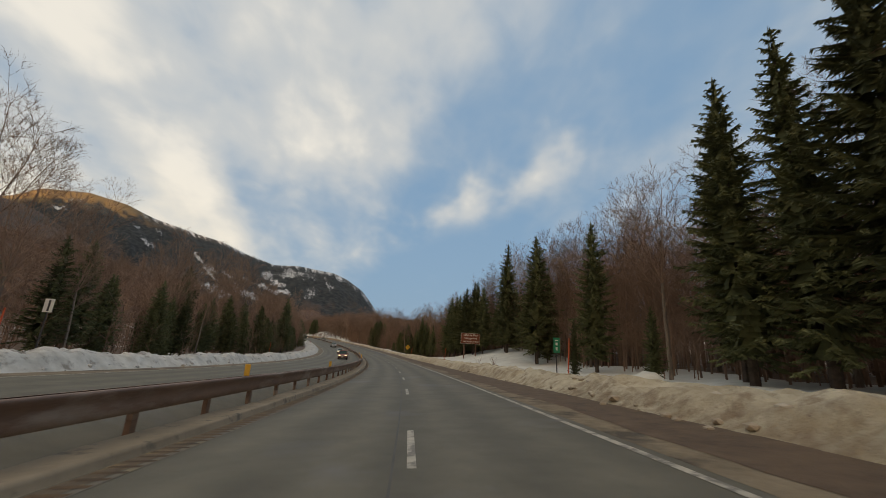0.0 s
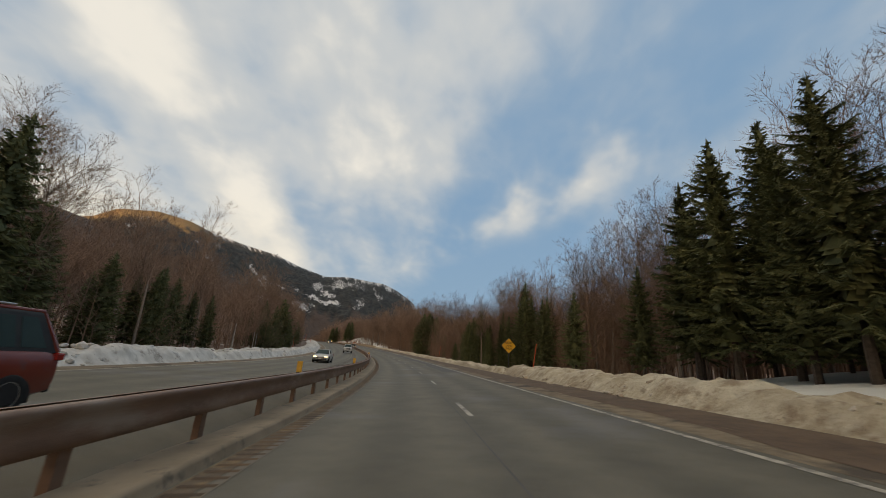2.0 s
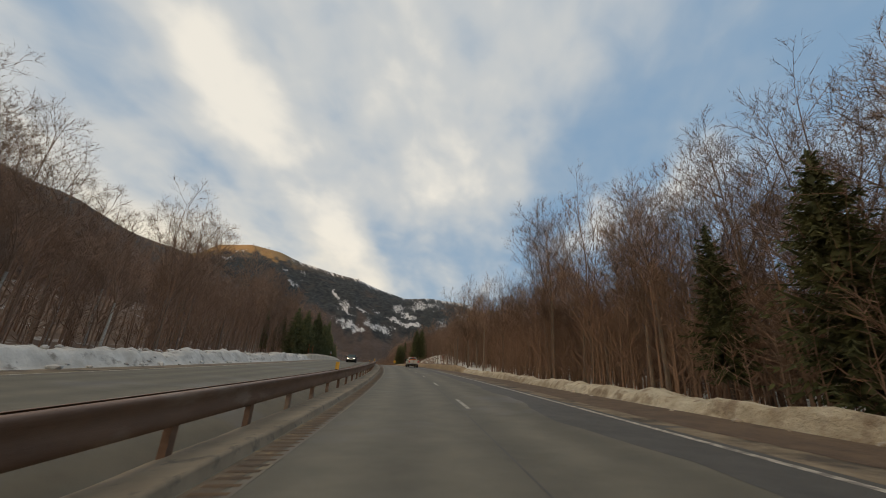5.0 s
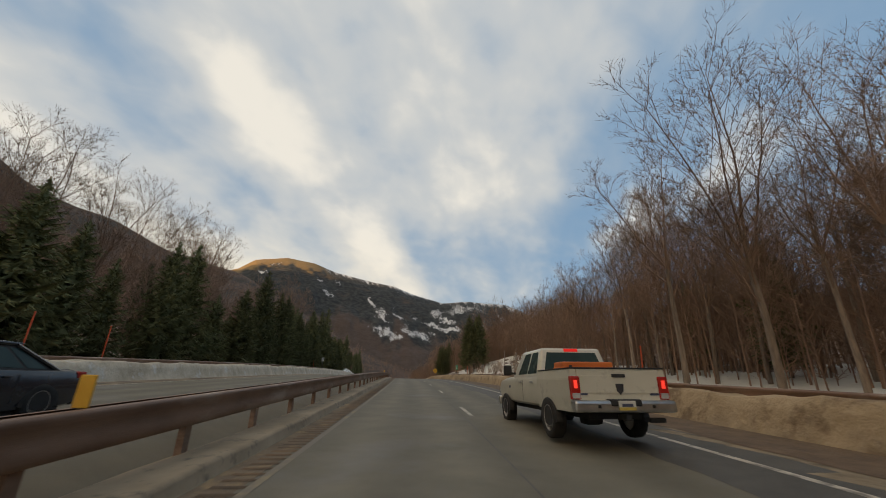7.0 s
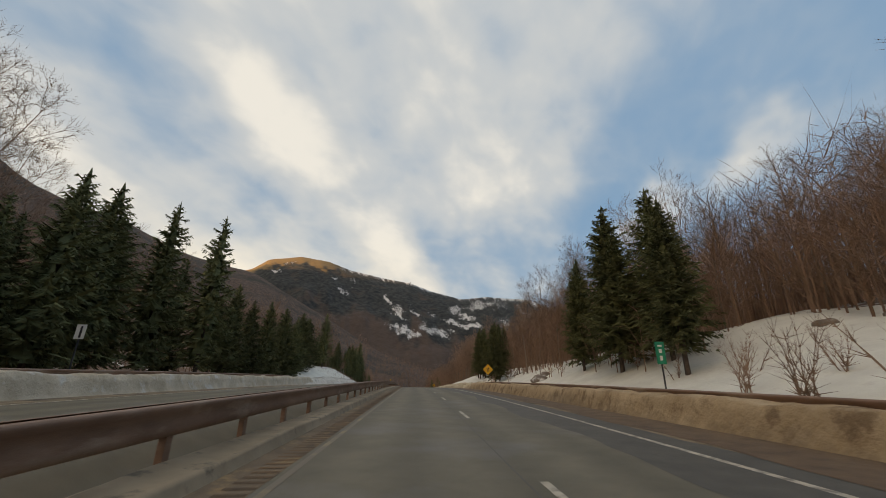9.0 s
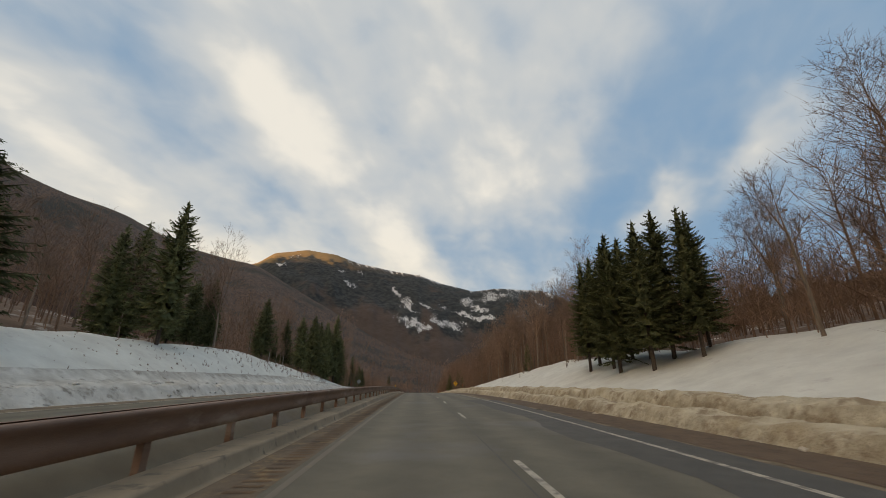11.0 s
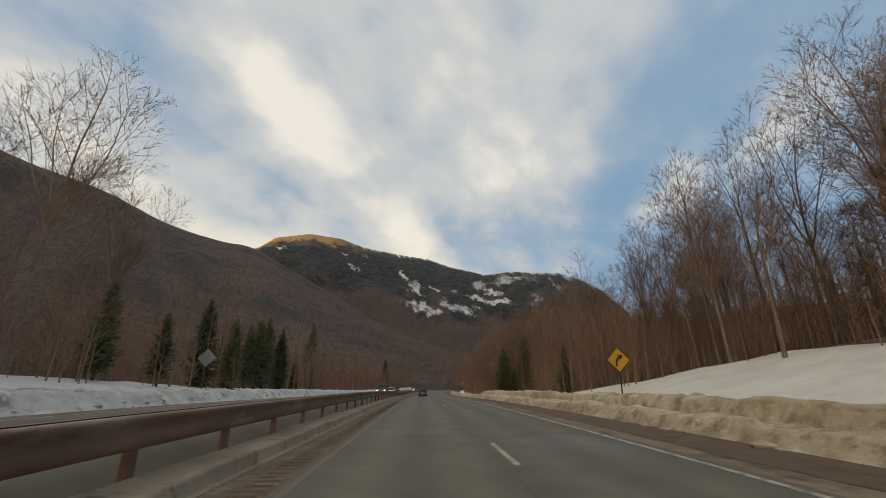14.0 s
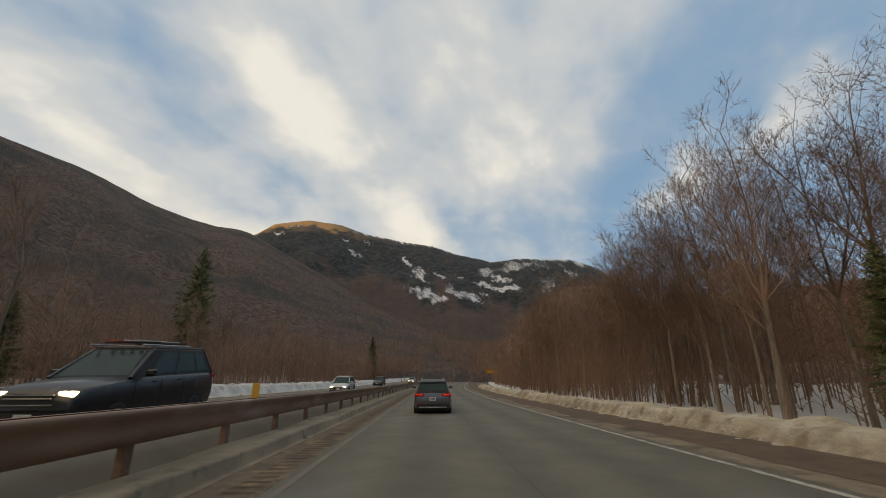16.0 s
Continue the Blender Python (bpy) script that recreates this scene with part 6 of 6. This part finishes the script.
def wagon(name, label, colour, s, u, turn=0.0, L=4.3, W=0.87, belt=0.96, roof=1.54, kind="suv", lit="rear", dz=0.0, rack=False, rear_lamps=LAMP_RED, category="car"):
    root = tagged(new(name), label, category)
    h = L / 2
    low = 0.22 if kind == "sedan" else 0.28
    hood = belt - (0.12 if kind == "sedan" else 0.06)
    tail = belt + (0.0 if kind == "suv" else 0.03)
    loft([(-h, W * 0.86, low + 0.1, tail - 0.22, tail - 0.2), (-h + 0.06, W * 0.94, low + 0.04, tail - 0.04, tail - 0.02), (-h + 0.35, W * 0.985, low, tail, tail + 0.02), (-h * 0.4, W, low - 0.04, belt, belt + 0.02), (h * 0.1, W, low - 0.04, belt, belt + 0.02),
          (h * 0.36, W, low - 0.04, belt - 0.02, belt + 0.02), (h * 0.62, W * 0.985, low, hood - 0.02, hood + 0.04), (h - 0.22, W * 0.94, low, hood - 0.1, hood - 0.03), (h - 0.05, W * 0.86, low + 0.05, hood - 0.22, hood - 0.16), (h, W * 0.78, low + 0.12, hood - 0.34, hood - 0.3)],
         "body", colour, root)
    part("underbody", bm_box(W * 1.7, L * 0.86, 0.2, (0, 0, low), 0.03), PLASTIC, root, "dark sills and underside")
    if kind == "sedan":
        cab = Cabin(root, PLASTIC, (-h * 0.74, h * 0.42), (-h * 0.36, h * 0.08), belt - 0.03, roof - 0.03, W * 0.9, W * 0.68)
        y0, y1 = -h * 0.36, h * 0.08
    else:
        cab = Cabin(root, PLASTIC, (-h + 0.08, h * 0.46), (-h + 0.42, h * 0.1), belt - 0.03, roof - 0.03, W * 0.92, W * 0.74)
        y0, y1 = -h + 0.4, h * 0.1
    part("roof", bm_box(W * 1.44, y1 - y0 + 0.02, 0.075, (0, (y0 + y1) / 2 - 0.01, roof - 0.03), 0.032), colour, root)
    for sd in (-1, 1):
        for (ya, za), (yb, zb) in (((h * (0.42 if kind == "sedan" else 0.46), belt - 0.02), (y1 - 0.02, roof - 0.05)), ((-h * 0.74 if kind == "sedan" else -h + 0.1, belt - 0.02), (y0 + 0.02, roof - 0.05))):
            va, vb = Vector((sd * W * 0.905, ya, za)), Vector((sd * W * 0.715, yb, zb))
            pv, pf = [], []
            tube(pv, pf, va, vb, 0.038, 0.034, 6)
            part("pillar", bm_faces(pv, pf), colour, root)
    cab.pane("rear", 0.07, 0.93, 0.3 if kind == "suv" else 0.16, 0.86, "rear_window", taper=0.04)
    cab.pane("front", 0.06, 0.94, 0.08, 0.9, "windscreen", taper=0.03)
    for f in ("left", "right"):
        spans = ((0.17, 0.44), (0.47, 0.73), (0.76, 0.92)) if f == "left" else ((0.08, 0.24), (0.27, 0.53), (0.56, 0.83))
        for a, b in spans:
            cab.pane(f, a, b, 0.12, 0.84, "side_window", taper=0.012)
    wb, r = L * 0.295, 0.335
    for sd in (-1, 1):
        for y in (-wb, wb):
            arch(root, sd * (W * 1.0 + 0.004), y, r * 1.17, sd)
            wheel(root, sd * (W - 0.09), y, r, 0.22, sd)
        part("mirror", bm_box(0.2, 0.13, 0.15, (sd * (W + 0.1), h * 0.3, belt + 0.08), 0.04), colour, root)
        part("tail_lamp", bm_box(0.44, 0.18, 0.13, (sd * W * 0.72, -h + 0.08, tail - 0.09), 0.03), LAMP_DULL, root, "red tail lamp")
        if lit == "rear":
            part("lamp_strip", bm_box(0.36, 0.05, 0.045, (sd * W * 0.74, -h - 0.005, tail - 0.07), 0.012, Matrix.Rotation(radians(-sd * 6), 4, "Y")), rear_lamps, root, "glowing red light strip")
        part("low_reflector", bm_box(0.3, 0.05, 0.05, (sd * W * 0.66, -h + 0.02, low + 0.28), 0.015), LAMP_DULL, root)
        part("head_lamp", bm_box(0.3, 0.12, 0.13, (sd * W * 0.66, h - 0.1, hood - 0.2), 0.035), LAMP_WHITE if lit == "front" else LENS, root, "lit head lamp" if lit == "front" else "")
        for y in (-0.55, 0.35):
            part("door_handle", bm_box(0.03, 0.16, 0.03, (sd * (W + 0.006), y, belt - 0.12), 0.01), colour, root)
        for y in (-0.75, 0.12, h * 0.42):
            part("door_seam", bm_box(0.006, 0.012, belt - low - 0.2, (sd * (W + 0.002), y, (belt + low) / 2 + 0.02)), PLASTIC, root)
        part("fog_lamp", bm_box(0.16, 0.05, 0.07, (sd * W * 0.62, h - 0.02, low + 0.16), 0.02), LAMP_AMBER if rack else LENS, root)
        if kind == "suv":
            part("roof_rail", bm_box(0.04, L * 0.4, 0.04, (sd * W * 0.64, -h * 0.18, roof + 0.035), 0.015), CHROME, root)
    part("rear_bumper", bm_box(W * 1.72, 0.12, 0.26, (0, -h + 0.03, low + 0.17), 0.05), PLASTIC if kind == "suv" else colour, root)
    part("bumper_strip", bm_box(W * 1.45, 0.05, 0.05, (0, -h - 0.035, low + 0.13), 0.015), CHROME, root)
    part("front_bumper", bm_box(W * 1.6, 0.14, 0.2, (0, h - 0.07, low + 0.14), 0.05), PLASTIC, root)
    part("grille", bm_box(W * 0.95, 0.06, 0.2, (0, h - 0.02, hood - 0.28), 0.04), PLASTIC, root)
    part("grille_bar", bm_box(W * 0.9, 0.03, 0.035, (0, h + 0.015, hood - 0.26), 0.01), CHROME, root)
    for dz_ in (-0.09, 0.08):
        part("grille_trim", bm_box(W * 0.98, 0.03, 0.025, (0, h + 0.012, hood - 0.28 + dz_), 0.008), CHROME, root)
    part("front_plate", bm_box(0.31, 0.012, 0.155, (0, h + 0.012, low + 0.2), 0.0), PLATE, root, "plain number plate")
    part("tailgate_seam", bm_box(W * 1.5, 0.012, 0.012, (0, -h - 0.002, low + 0.33), 0.0), PLASTIC, root)
    part("spoiler", bm_box(W * 1.2, 0.22, 0.05, (0, -h + 0.42 if kind == "suv" else -h * 0.4, roof - 0.015), 0.02), colour, root)
    plate(root, -h - 0.03 if kind == "suv" else -h - 0.02, tail - 0.26, PLATE)
    if rack:
        for y in (-h * 0.45, h * 0.0):
            part("rack_bar", bm_box(W * 1.4, 0.06, 0.04, (0, y, roof + 0.1), 0.01), PLASTIC, root)
        for x in (-0.3, -0.08, 0.14, 0.36):
            part("ski", bm_box(0.1, 1.65, 0.025, (x, -h * 0.2, roof + 0.14), 0.01), SIGN_WHITE if x < 0 else STAKE_RED, root, "strapped ski")
    root.matrix_world = along(s, u, dz, turn) @ pose(0, 0, 0, 0, -float(lean_of(s)) if u > -5 else 0, 0)
    return root


def pickup(name, label, colour, s, u, turn=0.0, L=5.4, W=0.94, dz=0.0, lit="rear", cargo=True, crew=True, mid=False):
    root = tagged(new(name), label, "pickup truck")
    k = 1.04 if mid else 1.0
    h, belt, roof, rail, low = L / 2, 1.22 * k, 1.84 * k, 1.3 * k, 0.55 * k
    cab_r, cab_f, bed_f = (-0.95 if crew else -0.15), 1.25 * k, (-1.02 if crew else -0.2)
    # nose and cab sides
    loft([(bed_f + 0.02, W * 0.97, low, belt, belt + 0.01), (0.4, W * 0.98, low, belt, belt + 0.01), (cab_f, W * 0.98, low, belt - 0.02, belt + 0.03), (h * 0.72, W * 0.98, low, belt - 0.03, belt + 0.05), (h - 0.2, W * 0.95, low + 0.02, belt - 0.08, belt + 0.02), (h - 0.03, W * 0.92, low + 0.06, belt - 0.16, belt - 0.06), (h, W * 0.9, low + 0.1, belt - 0.24, belt - 0.14)],
         "body", colour, root)
    cab = Cabin(root, colour, (cab_r - 0.02, cab_f), (cab_r + 0.12, 0.62 * k), belt - 0.02, roof, W * 0.93, W * 0.76)
    cab.pane("rear", 0.08, 0.92, 0.1, 0.84, "rear_window", taper=0.02)
    cab.pane("front", 0.05, 0.95, 0.06, 0.9, "windscreen", taper=0.02)
    for f, spans in (("left", ((0.24, 0.58), (0.62, 0.93))), ("right", ((0.07, 0.38), (0.42, 0.76)))):
        for a, b in spans:
            cab.pane(f, a, b, 0.1, 0.86, "side_window", taper=0.02)
    # open bed
    for sd in (-1, 1):
        wall = bm_prism([(sd * W * 0.8, low + 0.1), (sd * W * 0.97, low), (sd * W, low + 0.25), (sd * W * 1.0, rail - 0.18), (sd * W * 0.965, rail), (sd * W * 0.84, rail)], -h + 0.04, bed_f, 0.012)
        part("bed_side", wall, colour, root)
        part("bed_rail", bm_box(0.13, bed_f + h - 0.05, 0.025, (sd * W * 0.9, (bed_f - h) / 2, rail + 0.012), 0.008), PLASTIC, root)
        lamp = part("tail_lamp", bm_box(0.19, 0.12, 0.4, (sd * (W - 0.1), -h + 0.06, rail - 0.33), 0.025), LAMP_DULL, root, "tall red tail lamp")
        part("lit_bulb", bm_box(0.06, 0.01, 0.14, (sd * (W - 0.105), -h - 0.006, rail - 0.27), 0.0), LAMP_HOT if lit == "rear" else LAMP_DULL, lamp, "glowing brake light")
        part("reverse_lens", bm_box(0.14, 0.01, 0.09, (sd * (W - 0.105), -h - 0.005, rail - 0.465), 0.0), LENS, lamp)
        for y in (-h + 1.22 * k, h - 0.98 * k):
            arch(root, sd * (W * 1.0 + 0.008), y, 0.47 * k, sd)
            wheel(root, sd * (W - 0.1), y, 0.39 * k, 0.26, sd, 8)
        part("mirror", bm_box(0.22, 0.12, 0.26, (sd * (W + 0.17), 0.86 * k, belt + 0.16), 0.045), PLASTIC if not mid else colour, root)
        part("mirror_arm", bm_box(0.16, 0.06, 0.06, (sd * (W + 0.02), 0.88 * k, belt + 0.08), 0.015), PLASTIC, root)
        for y in ((-0.62, 0.3) if crew else (-0.3, 0.42)):
            part("door_handle", bm_box(0.03, 0.2, 0.045, (sd * (W + 0.004), y, belt - 0.14), 0.012), colour if not crew else CHROME, root)
        part("door_seam", bm_box(0.004, 0.012, belt - low - 0.2, (sd * (W * 0.995 + 0.002), 0.12, (belt + low) / 2), 0.0), PLASTIC, root)
        part("head_lamp", bm_box(0.34, 0.14, 0.2, (sd * W * 0.68, h - 0.08, belt - 0.3), 0.04), LAMP_WHITE if lit == "front" else LENS, root)
        part("badge_bar", bm_box(0.004, 0.16, 0.06, (sd * (W + 0.002), cab_f + 0.1, belt - 0.26), 0.0), INK, root, "small dark bars")
        part("bumper_sensor", bm_box(0.05, 0.01, 0.05, (sd * 0.5, -h - 0.155, 0.66 * k), 0.012), PLASTIC, root)
    part("bed_floor", bm_box(W * 1.66, bed_f + h - 0.1, 0.06, (0, (bed_f - h) / 2, low + 0.22), 0.0), PLASTIC, root)
    gate = part("tailgate", bm_box(W * 1.68, 0.07, rail - low - 0.1, (0, -h + 0.06, (rail + low) / 2 + 0.05), 0.02), colour, root)
    part("gate_panel", bm_box(W * 1.5, 0.012, 0.3 * k, (0, -h + 0.022, rail - 0.27), 0.004), colour, gate)
    part("gate_top", bm_box(W * 1.66, 0.1, 0.03, (0, -h + 0.06, rail + 0.012), 0.01), PLASTIC, gate)
    part("gate_handle", bm_box(0.26, 0.03, 0.06, (0, -h + 0.012, rail - 0.12), 0.01), PLASTIC, gate)
    part("emblem", bm_prism([(-0.075, rail - 0.26), (0.075, rail - 0.26), (0.06, rail - 0.38), (0, rail - 0.45), (-0.06, rail - 0.38)], -h + 0.002, -h + 0.018), POST_STEEL, gate, "dark shield-shaped emblem")
    for x, w in ((-0.68, 0.13), (0.66, 0.18)):
        part("badge_bar", bm_box(w, 0.008, 0.035, (x, -h + 0.02, rail - 0.44), 0.0), INK, gate, "small dark bars")
    part("third_brake_lamp", bm_box(0.34, 0.04, 0.07, (0, cab_r + 0.11, roof - 0.045), 0.015), LAMP_RED, root)
    part("rear_bumper", bm_box(W * 2.0, 0.2, 0.2, (0, -h - 0.05, 0.66 * k), 0.05), CHROME, root, "chromed step bumper")
    part("bumper_step", bm_box(W * 0.62, 0.215, 0.12, (0, -h - 0.05, 0.72 * k), 0.03), PLASTIC, root)
    plate(root, -h - 0.165, 0.68 * k, PLATE)
    part("plate_edge", bm_box(0.31, 0.014, 0.05, (0, -h - 0.166, 0.625 * k), 0.0), PLATE_Y, root, "yellow plate edge")
    part("hitch", bm_box(0.1, 0.3, 0.1, (0, -h - 0.02, 0.48 * k), 0.015), PLASTIC, root)
    part("exhaust", bm_box(0.3, 0.1, 0.09, (W * 0.72, -h + 0.1, 0.42 * k), 0.035), PLASTIC, root)
    part("frame_rails", bm_box(W * 1.1, L * 0.9, 0.16, (0, 0, 0.5 * k), 0.02), PLASTIC, root, "dark chassis")
    part("differential", bm_box(0.4, 0.34, 0.3, (-0.05, -h + 1.22 * k, 0.4 * k), 0.09), PLASTIC, root)
    part("front_bumper", bm_box(W * 1.94, 0.2, 0.24, (0, h + 0.02, low + 0.02), 0.06), CHROME if not mid else colour, root)
    part("grille", bm_box(W * 0.95, 0.06, 0.3, (0, h - 0.0, belt - 0.33), 0.04), PLASTIC, root)
    part("grille_bar", bm_box(W * 0.95, 0.02, 0.04, (0, h + 0.035, belt - 0.33), 0.01), CHROME, root)
    if mid:
        part("bed_cover", bm_box(W * 1.82, bed_f + h - 0.04, 0.05, (0, (bed_f - h) / 2, rail + 0.03), 0.015), PLASTIC, root, "flat dark bed cover")
        for sd in (-1, 1):
            part("side_step", bm_box(0.14, 1.7, 0.06, (sd * (W - 0.02), 0.55, low - 0.12), 0.025), PLASTIC, root)
            part("fender_flare", bm_box(0.06, 0.95, 0.1, (sd * (W + 0.01), h - 0.98 * k, 0.9 * k), 0.03), colour, root)
        part("hood_scoop", bm_box(0.5, 0.4, 0.07, (0, h * 0.62, belt + 0.03), 0.03), colour, root)
    if cargo:
        box_ = part("cargo_cover", bm_box(W * 1.2, 0.52, 0.14, (0.02, -h + 1.5, rail + 0.12), 0.03), ORANGE, root, "orange plastic cargo box lid")
        part("cover_edge", bm_box(W * 1.24, 0.56, 0.04, (0.02, -h + 1.5, rail + 0.06), 0.012), ORANGE, box_)
        part("latch", bm_box(0.06, 0.02, 0.05, (-W * 0.4, -h + 1.22, rail + 0.09), 0.0), PLASTIC, box_)
        part("box_body", bm_box(W * 1.12, 0.5, rail - low - 0.2, (0.02, -h + 1.5, (rail + low) / 2 + 0.16), 0.01), ORANGE, box_)
    root.matrix_world = along(s, u, dz, turn) @ pose(0, 0, 0, 0, -float(lean_of(s)) if u > -5 else 0, 0)
    return root


GREY = paint("slate_grey_paint", (0.13, 0.145, 0.165), 0.3, 0.4)
CREAM = paint("cream_white_paint", (0.62, 0.6, 0.5), 0.35)
SILVER = paint("silver_paint", (0.42, 0.43, 0.43), 0.32, 0.4)
BRICK = paint("brick_red_paint", (0.24, 0.035, 0.018), 0.35, 0.15)
NAVY = paint("blue_black_paint", (0.02, 0.024, 0.032), 0.25)
BLACK = paint("black_paint", (0.01, 0.012, 0.016), 0.4)
PEARL = paint("white_paint", (0.6, 0.6, 0.57), 0.35)
GREENISH = paint("dark_green_paint", (0.03, 0.045, 0.04), 0.3)

wagon("suv", "slate grey sport utility car with red tail lamps, driving ahead", GREY, 573.4, 0.2, L=4.35, W=0.88, belt=1.03, roof=1.53, rear_lamps=LAMP_RED)
pickup("pickup_truck", "cream white crew-cab pickup with an orange cargo box", CREAM, 264.2, 3.58, 1.2, L=5.75)
F = FAR_SIDE
wagon("suv", "brick red crossover car with lit head lamps", BRICK, 80.5, -7.0, 180, L=4.2, belt=1.02, roof=1.7, lit="front", dz=F)
wagon("sedan", "white sedan with lit head lamps in the opposite lane", PEARL, 119.5, -8.1, 180, L=4.2, W=0.83, belt=0.88, roof=1.36, kind="sedan", lit="front", dz=F)
pickup("pickup_truck", "silver extended-cab pickup in the opposite lane", SILVER, 168.5, -7.4, 180, L=5.2, W=0.95, dz=F, lit="off", cargo=False, crew=False, mid=True)
wagon("sedan", "dark blue-black sedan in the opposite lane", NAVY, 260.9, -7.8, 180, L=4.4, W=0.85, belt=0.9, roof=1.36, kind="sedan", lit="front", dz=F)
wagon("suv", "black sport utility car with skis on its roof", BLACK, 562.1, -7.3, 180, L=4.6, W=0.94, belt=1.14, roof=1.8, lit="front", dz=F, rack=True)
wagon("hatchback", "white hatchback with lit head lamps", PEARL, 590, -8.1, 180, L=3.9, W=0.83, belt=0.9, roof=1.42, lit="front", dz=F)
wagon("suv", "dark green sport utility car in the opposite lane", GREENISH, 628, -10.8, 180, L=4.3, lit="off", dz=F)
wagon("sedan", "silver sedan with lit head lamps in the distance", SILVER, 655, -8.1, 180, L=4.2, W=0.83, belt=0.88, roof=1.36, kind="sedan", lit="front", dz=F)
